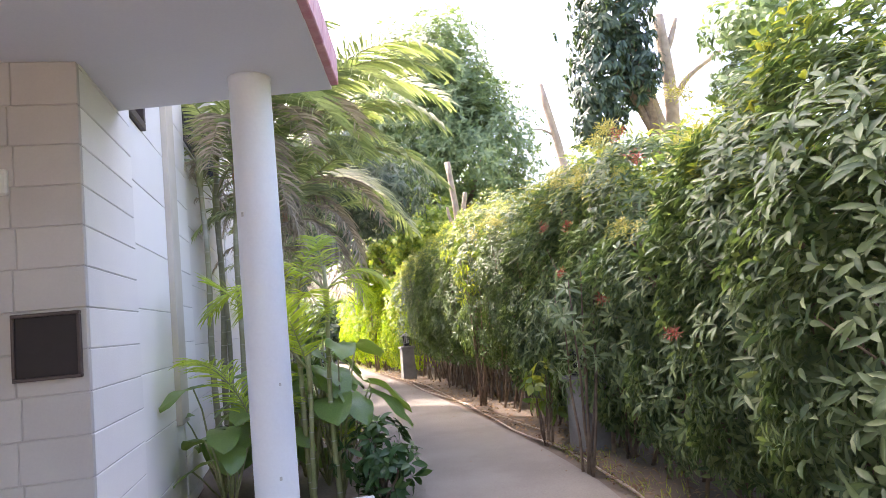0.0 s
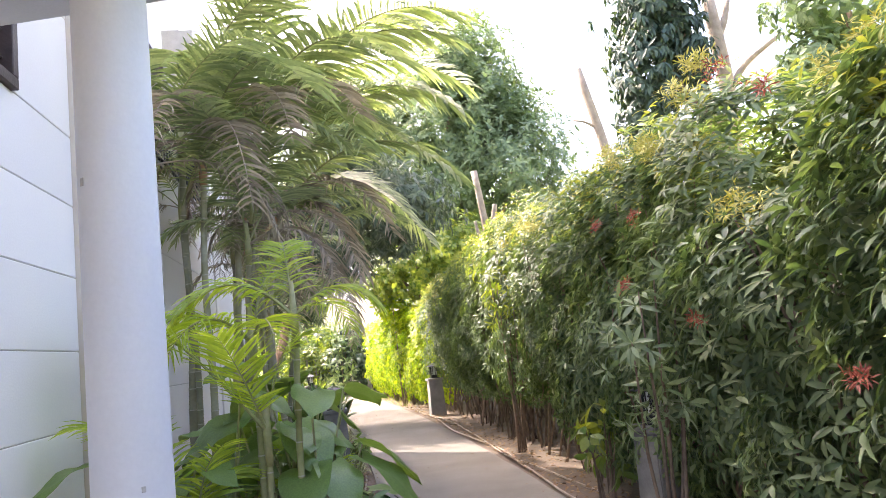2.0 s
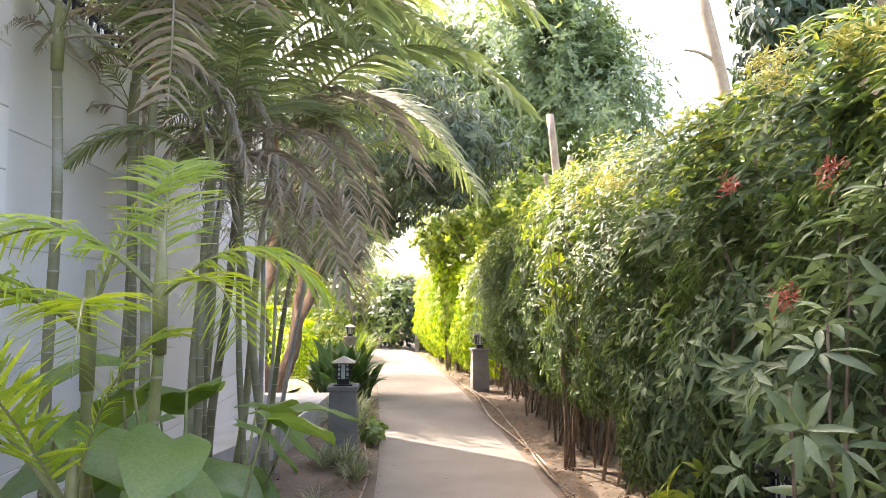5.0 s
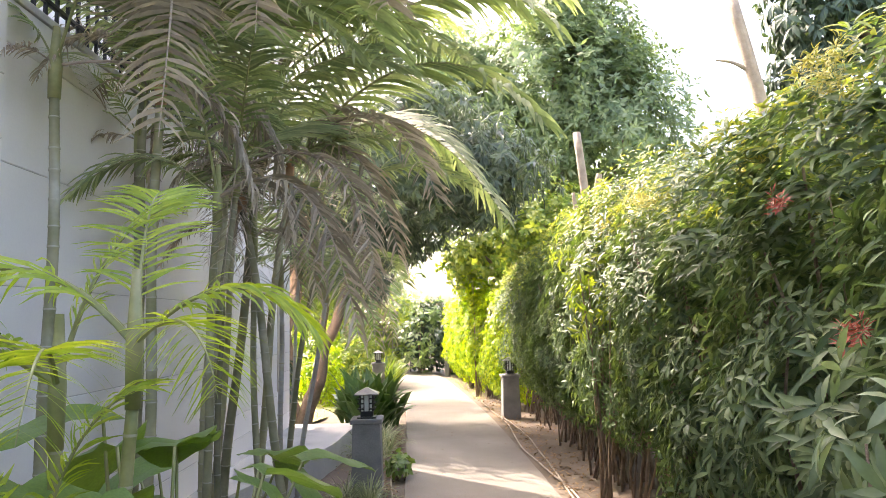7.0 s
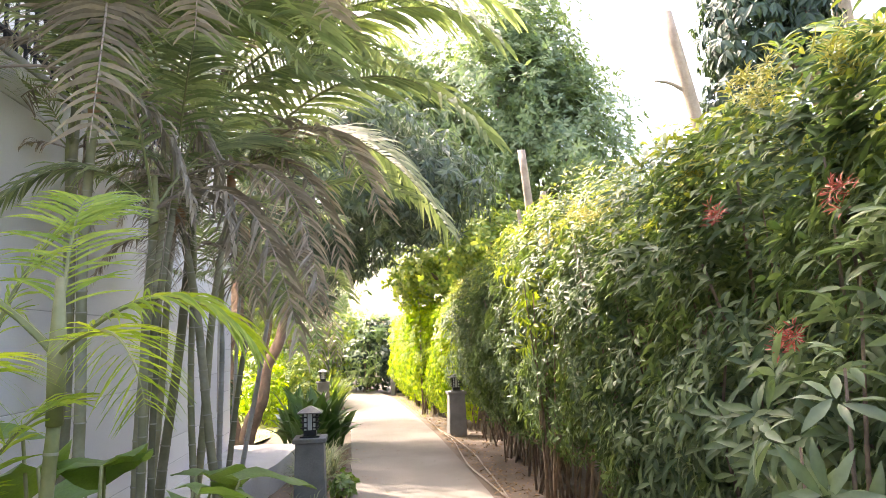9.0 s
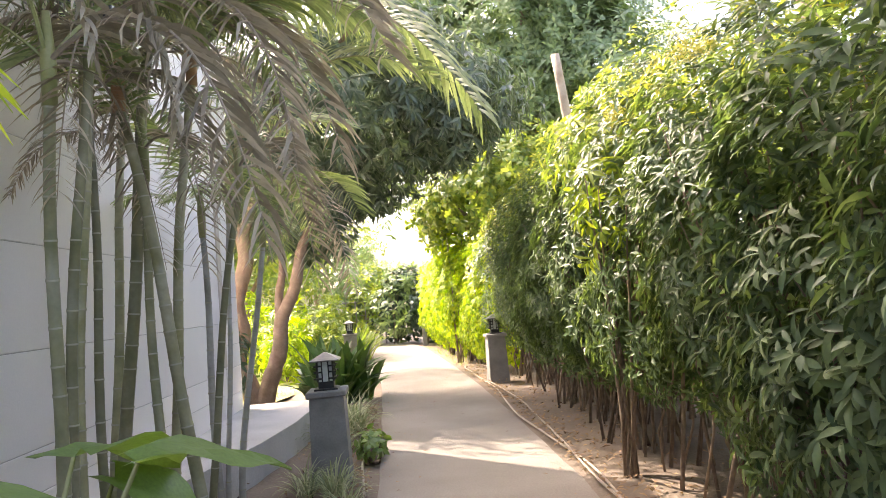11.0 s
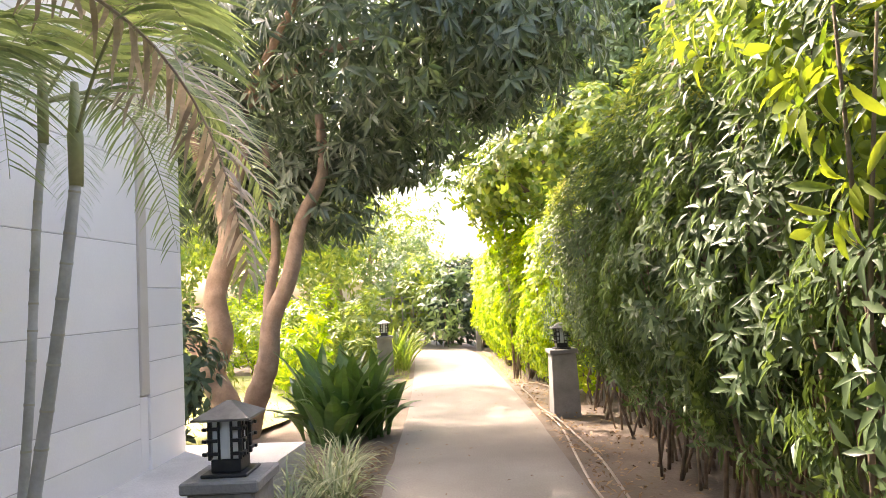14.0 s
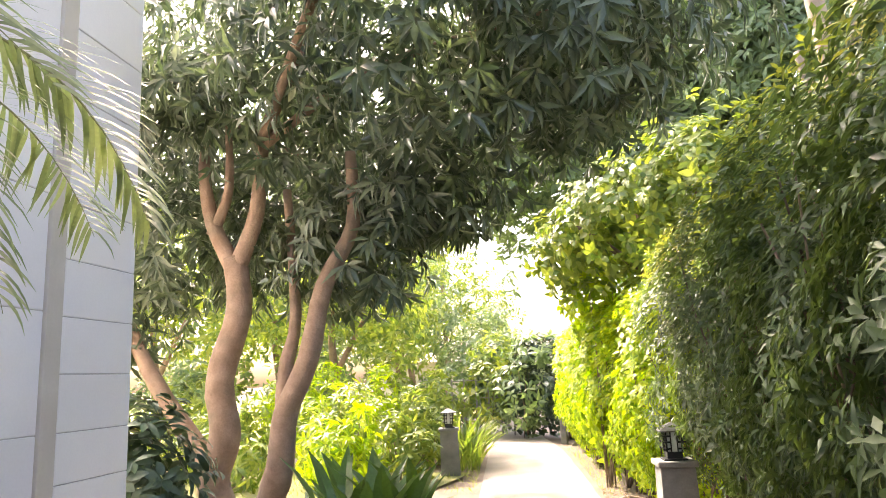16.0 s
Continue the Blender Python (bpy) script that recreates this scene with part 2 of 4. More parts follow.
# a folded, arched blade: along y, 1 long and 1 wide
BLADE = np.array([(0, 0, 0), (-0.30, 0.20, 0.04), (0, 0.21, 0.01), (0.30, 0.20, 0.04), (-0.47, 0.48, 0.03), (0, 0.50, -0.02), (0.47, 0.48, 0.03), (-0.30, 0.77, -0.05), (0, 0.80, -0.10), (0.30, 0.77, -0.05), (0, 1, -0.2)])
BLADE_F = [(0, 2, 1), (0, 3, 2), (1, 2, 5, 4), (2, 3, 6, 5), (4, 5, 8, 7), (5, 6, 9, 8), (7, 8, 10), (8, 9, 10)]
CHIP = np.array([(0, 0, 0), (-0.42, 0.45, 0.05), (0.42, 0.45, 0.05), (0, 1, -0.12)])
CHIP_F = [(0, 2, 1), (1, 2, 3)]


SLIM = np.array([(0, 0, 0), (-0.45, 0.42, 0.05), (0, 0.45, -0.03), (0.45, 0.42, 0.05), (0, 1, -0.18)])
SLIM_F = [(0, 2, 1), (0, 3, 2), (1, 2, 4), (2, 3, 4)]


def leaves(P, D, N, length, width, tmpl=BLADE, tf=BLADE_F):
    """Blades at P that point along D with their upper side to N; returns verts and faces."""
    D = D / np.maximum(np.linalg.norm(D, axis=1, keepdims=True), 1e-6)
    S = np.cross(D, N)
    S = S / np.maximum(np.linalg.norm(S, axis=1, keepdims=True), 1e-6)
    U = np.cross(S, D)
    V = P[:, None] + tmpl[None, :, 0:1] * width[:, None, None] * S[:, None] + tmpl[None, :, 1:2] * length[:, None, None] * D[:, None] + tmpl[None, :, 2:3] * length[:, None, None] * U[:, None]
    k, n = len(tmpl), len(P)
    verts = V.reshape(-1, 3)
    faces = [tuple(i + j * k for i in f) for j in range(n) for f in tf]
    return verts, faces


def rosettes(C, A, rng, per=7, spread=1.0, length=0.12, width=0.05, drop=0.35, jitter=0.06):
    """Leaf rosettes at C round the axes A: positions, directions, normals and sizes."""
    n = len(C)
    A = A / np.linalg.norm(A, axis=1, keepdims=True)
    ref = np.where(np.abs(A[:, 2:3]) < 0.9, np.array([[0, 0, 1.0]]), np.array([[1.0, 0, 0]]))
    X = np.cross(A, ref)
    X /= np.linalg.norm(X, axis=1, keepdims=True)
    Y = np.cross(A, X)
    ang = rng.uniform(0, 2 * math.pi, (n, 1)) + np.arange(per)[None] * 2.4 + rng.normal(0, 0.25, (n, per))
    R = X[:, None] * np.cos(ang)[..., None] + Y[:, None] * np.sin(ang)[..., None]
    lift = rng.uniform(0.0, 0.75, (n, per, 1))
    D = R * spread + A[:, None] * lift
    D[..., 2] -= drop * rng.uniform(0.4, 1.3, (n, per))
    P = C[:, None] + R * 0.01 - A[:, None] * rng.uniform(0, jitter, (n, per, 1))
    N = A[:, None] + R * 0.3 + rng.normal(0, 0.25, (n, per, 3))
    L = length * rng.uniform(0.6, 1.25, (n, per))
    W = width * rng.uniform(0.75, 1.2, (n, per))
    return P.reshape(-1, 3), D.reshape(-1, 3), N.reshape(-1, 3), L.ravel(), W.ravel()


def leaf_crown(name, C, A, rng, mat, tmpl=BLADE, tf=BLADE_F, **kw):
    return mesh_of(name, *leaves(*rosettes(C, A, rng, **kw), tmpl, tf), mat, True)


def clumps(blobs, n, rng, shell=0.55, lump=0.22):
    """Points and outward axes over a crown made of ellipsoids (centre, radii); uneven, with gaps."""
    vol = np.array([r[0] * r[1] * r[2] for _, r in blobs]) ** 0.67
    pick = rng.choice(len(blobs), n, p=vol / vol.sum())
    d = rng.normal(0, 1, (n, 3))
    d /= np.linalg.norm(d, axis=1, keepdims=True)
    lumps = np.array([noise.noise(Vector(q) * 2.3 + Vector((p * 7.1, 0, 0))) for q, p in zip(d, pick)])
    r = rng.uniform(shell, 1, n) ** 0.7 * (1 + lump * 2 * lumps)
    cen, rad = np.array([blobs[i][0] for i in pick], float), np.array([blobs[i][1] for i in pick], float)
    keep = lumps > -0.36
    return (cen + d * rad * r[:, None])[keep], d[keep] + np.array([[0, 0, 0.35]])


def frond_data(rng, length=2.0, pairs=42, leaflet=0.45, arch=0.9, rise=0.8, droop=0.7, width=0.022, curl=0.0, gap=0.0, v=0.35):
    """A feather frond in its own axes: it leaves the origin towards +x and up, and arches down."""
    rach, verts, faces = [], [], []
    for i in range(15):
        t = i / 14
        rach.append(Vector((length * (t - 0.14 * t * t), 0.06 * length * math.sin(t * 2.2) * curl, length * (rise * t - arch * t * t))))
    rv, rf = tube_data(rach, [0.012 * (1 - 0.88 * i / 14) for i in range(15)], 5)
    for i in range(pairs):
        t = 0.16 + 0.83 * (i + rng.uniform(-0.3, 0.3)) / pairs
        t = min(max(t, 0.1), 0.995)
        k = t * 14
        a = rach[int(k)].lerp(rach[min(int(k) + 1, 14)], k - int(k))
        fwd = (rach[min(int(k) + 1, 14)] - rach[max(int(k) - 1, 0)]).normalized()
        size = leaflet * (0.45 + 1.0 * math.sin(math.pi * min(t * 0.86 + 0.08, 1))) * 0.75
        for s in (-1, 1):
            if rng.uniform(0, 1) < gap:
                continue
            side = Vector((0, s, 0))
            d = (fwd * (0.38 + 0.5 * t) + side * 1.0 + Vector((0, 0, v)) + Vector(rng.normal(0, 0.10, 3))).normalized()
            across = d.cross(Vector((0, 0, 1))).normalized()
            tilt = across * 0.8 + Vector((0, 0, 0.6 * s))
            p, base = a.copy(), len(verts)
            ln = size * rng.uniform(0.85, 1.1)
            twist = rng.uniform(-1, 1) * curl
            for j in range(5):
                w = width * (0.55, 1.0, 0.9, 0.6, 0.08)[j]
                verts += [p + tilt * w, p - tilt * w]
                d = (d + Vector((0, 0, -droop * 0.34 * rng.uniform(0.7, 1.3))) + side * -0.16 * twist + Vector(rng.normal(0, 0.08 * curl, 3))).normalized()
                p = p + d * ln / 4
            faces += [(base + 2 * j, base + 2 * j + 1, base + 2 * j + 3, base + 2 * j + 2) for j in range(4)]
    return (rv, rf), (verts, faces)


# ---- ground and path ----
rng = np.random.default_rng(7)
PATH = [(-6, 1.0), (0, 0.62), (3, 0.5), (6, 0.33), (9, -0.25), (11, -0.66), (13.3, -1.2), (16.5, -1.97), (20, -2.92), (25, -4.35), (29, -5.9), (33, -8.2)]


def path_x(y):
    return float(np.interp(y, [p[0] for p in PATH], [p[1] for p in PATH]))


def path_smooth(y):
    return sum(path_x(y + d) for d in (-1.2, -0.6, 0, 0.6, 1.2)) / 5


def strip_mesh(name, ys, half, z0, z1, mat, rough_edge=0.02):
    verts, faces = [], []
    for i, y in enumerate(ys):
        c = path_smooth(y)
        for s in (-1, 1):
            e = c + s * (half + rough_edge * noise.noise((y * 1.7, s * 5, 0)))
            verts += [(e, y, z0), (e - s * 0.012, y, z1)]
    for i in range(len(ys) - 1):
        a, b = 4 * i, 4 * i + 4
        faces += [(a + 1, a + 3, b + 3, b + 1), (a, a + 1, b + 1, b), (a + 3, a + 2, b + 2, b + 3)]
    faces += [(0, 2, 3, 1), (b + 1, b + 3, b + 2, b)]
    return mesh_of(name, verts, faces, mat)


gx = np.concatenate([[-600, -150, -40], np.linspace(-14, 10, 61), [40, 150, 600]])
gy = np.concatenate([[-600, -150, -40], np.linspace(-6, 34, 101), [60, 150, 600]])
gv = []
for y in gy:
    for x in gx:
        off = abs(x - path_smooth(y)) if -8 < y < 34 else 9
        lift = 0.05 * noise.noise((x * 0.9, y * 0.9, 3)) + 0.03 * noise.noise((x * 3.1, y * 3.1, 0)) if off > 0.9 and abs(x) < 15 else 0
        gv.append((x, y, -0.02 + max(lift, -0.03) * min(1, max(0, off - 0.9) * 3)))
gw = len(gx)
ground = tagged(child("ground", mesh_of("ground", gv, [(r * gw + c, r * gw + c + 1, (r + 1) * gw + c + 1, (r + 1) * gw + c) for r in range(len(gy) - 1) for c in range(gw - 1)], M_SOIL, True)),
                "dry brown garden soil with scattered litter", "ground", kind="structure")
pavement = tagged(child("pavement", strip_mesh("pavement", np.linspace(-6, 32.5, 150), 0.80, -0.1, 0.018, M_PATH)),
                  "worn pale concrete garden path between hedge and plants", "path", kind="structure")


def sheet(name, x0, x1, y0, y1, z, mat, n=24):
    vs = [(x0 + (x1 - x0) * i / n, y0 + (y1 - y0) * j / n, z + 0.02 * noise.noise((i * 0.4, j * 0.4, 1))) for j in range(n + 1) for i in range(n + 1)]
    return mesh_of(name, vs, [(j * (n + 1) + i, j * (n + 1) + i + 1, (j + 1) * (n + 1) + i + 1, (j + 1) * (n + 1) + i) for j in range(n) for i in range(n)], mat, True)


lawn_far = tagged(child("lawn", sheet("lawn", -60, -9.2, 21.5, 75, 0.012, M_LAWN)), "far rough lawn behind garden shrubs", "lawn", kind="structure")
lawn_right = tagged(child("lawn", sheet("lawn", 3.2, 60, -20, 75, 0.012, M_LAWN)), "rough sunny grass behind the hedge", "lawn", kind="structure")
lawn = tagged(child("lawn", sheet("lawn", -40, -4.35, 14.4, 21.5, 0.012, M_LAWN)), "sunlit patchy lawn with dry straw spots", "lawn", kind="structure")

# ---- the two house fronts: one line, turned 11.3 degrees ----
HOUSE = pose(-1.034, 0, 0, 0, 0, 11.31)
house = root("house_wall", HOUSE, "white plastered house front with grooved block courses", "wall", kind="structure")


def hbox(name, o0, o1, u0, u1, z0, z1, mat, parent=house, label="", bevel=0.004):
    return child(name, box_mesh(name, o0, o1, u0, u1, z0, z1, mat, bevel), parent, label)


# wall height above the lower courses is assumed, kept tall to shade the hedge
TOP = 6.2
hbox("wall_core", -0.45, -0.075, 3.46, 6.9, 0, TOP, M_JOINT, bevel=0)
LOW = 3.46
hbox("wall_core", -0.55, -0.135, 6.9, 11.0, 0, LOW - 0.02, M_JOINT, bevel=0)
hbox("wall_core", -0.55, -0.135, 11.0, 13.78, 0, TOP, M_JOINT, bevel=0)
# two unseen blocks added on the far house to keep sun off path and hedge
hbox("upper_storey", -5.4, -0.8, 6.91, 11.0, LOW + 0.05, 10.4, M_WALL)
hbox("upper_storey", -5.4, -0.8, 11.0, 13.6, TOP, 9.0, M_WALL)
hbox("wall_core", -5.5, -0.45, 3.5, 3.9, 0, 2.9, M_JOINT, bevel=0)
hbox("wall_core", -5.5, -0.6, 13.3, 13.62, 0, TOP, M_WALL, bevel=0)
hbox("wall_core", -5.8, -5.4, 3.5, 13.62, 0, TOP, M_WALL, bevel=0)


def courses(o0, o1, u0, u1, zs, mat=M_WALL, joint=0.005):
    hbox("mortar", o0, o1 - 0.007, u0 + 0.004, u1 - 0.004, zs[0], zs[-1], M_JOINT, bevel=0)
    for a, b in zip(zs, zs[1:]):
        hbox("block", o0, o1, u0, u1, a + joint / 2, b - joint / 2, mat, bevel=0.004)


# near house: pier, plain field with the window, raised strip, end blocks
courses(-0.09, 0.02, 3.44, 4.5, [0.0, 0.16] + [0.42 + 0.2 * i for i in range(13)] + [TOP])
courses(-0.09, -0.012, 4.5, 5.78, [0.0, 0.36, 0.79, 1.22, 1.65, 2.08, 2.51, 2.94])
courses(-0.09, -0.012, 4.5, 4.53, [2.94, 3.7])
courses(-0.09, -0.012, 5.02, 5.78, [2.94, 3.7])
courses(-0.09, -0.012, 4.5, 5.78, [3.7, 4.6, 5.4, TOP])
hbox("pilaster_strip", -0.09, 0.035, 5.78, 6.12, 0.74, TOP, M_STRIP)
hbox("block", -0.09, -0.012, 5.78, 6.12, 0.0, 0.73, M_WALL)
courses(-0.09, 0.0, 6.12, 6.92, [0.0, 0.12, 0.44, 0.76, 1.08, 1.40, 1.72, 2.04, 2.36, 2.68, 3.0, 3.4, 4.2, TOP])
# far house, a step back
courses(-0.15, -0.072, 6.92, 11.0, [0.0, 0.55, 0.80, 1.36, 1.98, 2.60, 3.22, LOW])
courses(-0.15, -0.050, 11.0, 13.09, [0.0, 0.55, 0.80, 1.36, 1.98, 2.60, 3.22, 3.84, 4.5, 5.3, TOP])
hbox("terrace_slab", -0.8, -0.06, 6.93, 11.0, LOW + 0.002, LOW + 0.05, M_SLAB)
railing = root("terrace_railing", HOUSE, "black iron terrace railing on the house roof edge", "railing")
for i in range(3):
    hbox("rail", -0.135, -0.105, 6.95, 10.98, LOW + 0.16 + 0.3 * i, LOW + 0.19 + 0.3 * i, M_IRON, railing)
for i in range(34):
    hbox("baluster", -0.13, -0.11, 6.96 + 0.12 * i, 6.98 + 0.12 * i, LOW + 0.05, LOW + 0.79, M_IRON, railing, bevel=0.002)
hbox("pilaster_strip", -0.15, -0.03, 13.09, 13.21, 0.86, TOP, M_STRIP)
hbox("block", -0.15, -0.050, 13.09, 13.21, 0.0, 0.85, M_WALL)
courses(-0.15, -0.03, 13.21, 13.82, [0.0, 0.52, 0.83, 1.10, 1.36, 1.66, 1.96, 2.27, 2.58, 2.89, 3.2, 3.6, 4.0, 4.4, 4.8, 5.3, TOP])
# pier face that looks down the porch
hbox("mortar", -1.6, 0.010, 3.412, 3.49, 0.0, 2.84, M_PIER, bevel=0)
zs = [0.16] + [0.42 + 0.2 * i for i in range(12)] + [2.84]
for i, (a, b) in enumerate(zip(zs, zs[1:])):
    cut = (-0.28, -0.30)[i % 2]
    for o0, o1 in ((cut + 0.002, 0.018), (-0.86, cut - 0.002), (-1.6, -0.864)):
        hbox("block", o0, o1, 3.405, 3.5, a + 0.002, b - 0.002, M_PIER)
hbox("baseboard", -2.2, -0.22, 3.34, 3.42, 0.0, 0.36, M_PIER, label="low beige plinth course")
# unseen block added above the near house to shade the hedge tops
hbox("upper_storey", -5.6, -0.02, 4.3, 6.9, TOP + 0.15, 10.4, M_WALL)
roof_cap = tagged(child("roof", box_mesh("roof", -5.9, 0.0, 4.3, 6.9, TOP, TOP + 0.15, M_SOFFIT), None, "", HOUSE), "flat concrete house roof slab", "roof", kind="structure")

win = root("window_1", HOUSE, "small dark wooden window set high in the wall", "window", kind="structure")
for o0, o1, u0, u1, z0, z1 in ((-0.09, 0.02, 4.53, 5.02, 2.94, 3.0), (-0.09, 0.02, 4.53, 5.02, 3.63, 3.7), (-0.09, 0.02, 4.53, 4.59, 3.0, 3.63), (-0.09, 0.02, 4.96, 5.02, 3.0, 3.63), (-0.09, 0.0, 4.76, 4.79, 3.0, 3.63)):
    hbox("window_frame", o0, o1, u0, u1, z0, z1, M_FRAME, win)
hbox("pane", -0.06, -0.052, 4.59, 4.76, 3.0, 3.63, M_GLASS, win)
hbox("pane", -0.06, -0.052, 4.79, 4.96, 3.0, 3.63, M_GLASS, win)
for i in range(4):
    hbox("grille_bar", -0.04, -0.025, 4.59, 4.96, 3.08 + 0.15 * i, 3.095 + 0.15 * i, M_FRAME, win)

plate = root("wall_plate", HOUSE, "square dark brown recessed panel on the pier", "panel")
hbox("plate", -0.296, -0.018, 3.385, 3.41, 1.305, 1.595, M_PLATE, plate, bevel=0.006)
for o0, o1, z0, z1 in ((-0.306, -0.008, 1.59, 1.607), (-0.306, -0.008, 1.292, 1.309), (-0.306, -0.292, 1.309, 1.59), (-0.022, -0.008, 1.309, 1.59)):
    hbox("frame", o0, o1, 3.372, 3.41, z0, z1, M_FRAME, plate, bevel=0.003)
sw = root("switch_box", HOUSE, "ivory plastic switch box on the beige pier", "switch")
hbox("cover", -0.45, -0.302, 3.375, 3.41, 2.18, 2.305, M_IVORY, sw, bevel=0.008)
hbox("rocker", -0.42, -0.33, 3.368, 3.376, 2.21, 2.275, M_WALL, sw, bevel=0.003)

# porch: slab, edge tiles, column, floor
porch = root("porch_roof", pose(0, 0, 0), "flat painted concrete porch slab with a red tiled edge", "roof", kind="structure")
child("slab", mesh_of("slab", [(x, y, z) for z in (2.84, 3.02) for x, y in ((-6, -4), (-0.34, -4), (-0.53, 4.09), (-6, 4.30))], [(3, 2, 1, 0), (4, 5, 6, 7), (0, 1, 5, 4), (1, 2, 6, 5), (2, 3, 7, 6), (3, 0, 4, 7)], M_SOFFIT), porch)
for i in range(26):
    y = 4.05 - i * 0.31
    x = -0.53 + 0.19 * (4.09 - y) / 8.09
    child("edge_tile", box_mesh("edge_tile", -0.01, 0.05, -0.152, 0.152, 2.852 + 0.004 * (i % 3), 3.05, M_PINK, 0.006), porch, "", pose(x, y - 0.14, 0, 0, 0, 1.3))
column = root("porch_column", pose(-0.95, 3.80, 0), "round white painted porch column", "column")
prof = [(0.0, 0.135), (0.16, 0.135), (0.17, 0.116), (1.2, 0.116), (2.82, 0.115), (2.84, 0.119)]
child("shaft", tubes_mesh("shaft", [([(0, 0, z + 0.0) for z, r in prof], [r for z, r in prof])], M_COLUMN, 40), column)
for x, y, w in ((0.075, 1.14, 0.012), (-0.06, 2.06, 0.018), (0.05, 0.66, 0.014)):
    a = math.asin(max(-1, min(1, x / 0.116)))
    child("paint_chip", box_mesh("paint_chip", -w / 2, w / 2, -0.002, 0.002, -w * 0.7, w * 0.7, M_SLAB, 0.001), column, "chipped grey spot", pose(math.sin(a) * 0.116, -math.cos(a) * 0.116, y, 0, 0, math.degrees(a)))
porch_floor = tagged(child("floor", mesh_of("floor", [(x, y, z) for z in (-0.1, 0.14) for x, y in ((-6, -4), (-0.55, -4), (-0.62, 4.7), (-2.0, 5.0), (-6, 3.4))], [(5, 6, 7, 8, 9), (0, 1, 6, 5), (1, 2, 7, 6), (2, 3, 8, 7), (3, 4, 9, 8), (4, 0, 5, 9)], M_SLAB)),
                     "pale worn concrete porch floor", "floor", kind="structure")
kerb = tagged(child("planter_kerb", box_mesh("planter_kerb", -0.45, 0.28, -0.05, 0.05, 0, 0.19, M_COLUMN, 0.012), None, "", pose(-0.86, 5.05, 0, 0, 0, 8)), "short white painted planter kerb", "kerb")
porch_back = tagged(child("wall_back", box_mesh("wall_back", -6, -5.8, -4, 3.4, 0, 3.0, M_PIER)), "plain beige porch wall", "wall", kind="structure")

# plinth along the far house
plinth = tagged(child("plinth", mesh_of("plinth", [(x, y, z) for z in (-0.05, 0.30) for x, y in ((-2.72, 8.9), (-2.60, 11.3), (-2.64, 12.3), (-2.86, 13.9), (-3.95, 13.75), (-2.95, 8.9))], [(6, 7, 8, 9, 10, 11), (0, 1, 7, 6), (1, 2, 8, 7), (2, 3, 9, 8), (3, 4, 10, 9), (4, 5, 11, 10), (5, 0, 6, 11)], M_SLAB)),
                "raised grey concrete plinth beside the house wall", "plinth", kind="structure")


# ---- lantern posts ----
def lantern_post(x, y, turn, h=0.70, w=0.29):
    ob = root("lantern_post", pose(x, y, -0.015, 0, 0, turn), "grey cement pedestal with a flat cap beside the path", "pedestal", "pedestals along the path")
    bm = bmesh.new()
    bmesh.ops.create_cube(bm, size=1)
    for v in bm.verts:
        k = w * (0.98 if v.co.z > 0 else 1.10)
        v.co = (v.co.x * k, v.co.y * k, (v.co.z + 0.5) * (h - 0.05))
    bmesh.ops.bevel(bm, geom=bm.edges[:], offset=0.008, segments=2, affect="EDGES")
    me = bpy.data.meshes.new("shaft")
    bm.to_mesh(me)
    bm.free()
    me.materials.append(M_POST)
    child("shaft", me, ob)
    k = w / 2 + 0.022
    child("cap", box_mesh("cap", -k, k, -k, k, h - 0.05, h, M_POST, 0.008), ob)
    return ob


def lantern(x, y, turn, z=0.685, s=1.0):
    ob = root("lantern", pose(x, y, z, 0, 0, turn) @ Matrix.Scale(s, 4), "black iron garden lantern with frosted panes and a pyramid lid", "lantern", "lanterns on the pedestals")
    child("base_plate", box_mesh("base_plate", -0.10, 0.10, -0.10, 0.10, 0, 0.015, M_IRON), ob)
    child("foot", box_mesh("foot", -0.065, 0.065, -0.065, 0.065, 0.015, 0.07, M_IRON), ob)
    child("glass", box_mesh("glass", -0.058, 0.058, -0.058, 0.058, 0.07, 0.235, M_MILK, 0.003), ob, "frosted pane box")
    for sx in (-1, 1):
        for sy in (-1, 1):
            child("post", box_mesh("post", sx * 0.066 - 0.008, sx * 0.066 + 0.008, sy * 0.066 - 0.008, sy * 0.066 + 0.008, 0.07, 0.24, M_IRON, 0.002), ob)
    for a in range(4):
        m = pose(0, 0, 0, 0, 0, 90 * a)
        for x0, x1 in ((-0.032, -0.022), (0.022, 0.032)):
            child("upright", box_mesh("upright", x0, x1, -0.07, -0.06, 0.07, 0.24, M_IRON, 0.002), ob, "", m)
        for zz in (0.09, 0.145, 0.195):
            for x0, x1 in ((-0.095, -0.027), (0.027, 0.095)):
                child("bar", box_mesh("bar", x0, x1, -0.084, -0.07, zz, zz + 0.014, M_IRON, 0.002), ob, "", m)
    v = [(-0.125, -0.125, 0.24), (0.125, -0.125, 0.24), (0.125, 0.125, 0.24), (-0.125, 0.125, 0.24), (-0.125, -0.125, 0.25), (0.125, -0.125, 0.25), (0.125, 0.125, 0.25), (-0.125, 0.125, 0.25), (-0.012, -0.012, 0.312), (0.012, -0.012, 0.312), (0.012, 0.012, 0.312), (-0.012, 0.012, 0.312)]
    f = [(3, 2, 1, 0)] + [(i, (i + 1) % 4, 4 + (i + 1) % 4, 4 + i) for i in range(4)] + [(4 + i, 4 + (i + 1) % 4, 8 + (i + 1) % 4, 8 + i) for i in range(4)] + [(8, 9, 10, 11)]
    child("lid", mesh_of("lid", v, f, M_ROOFLID), ob, "grey pyramid lid")
    return ob


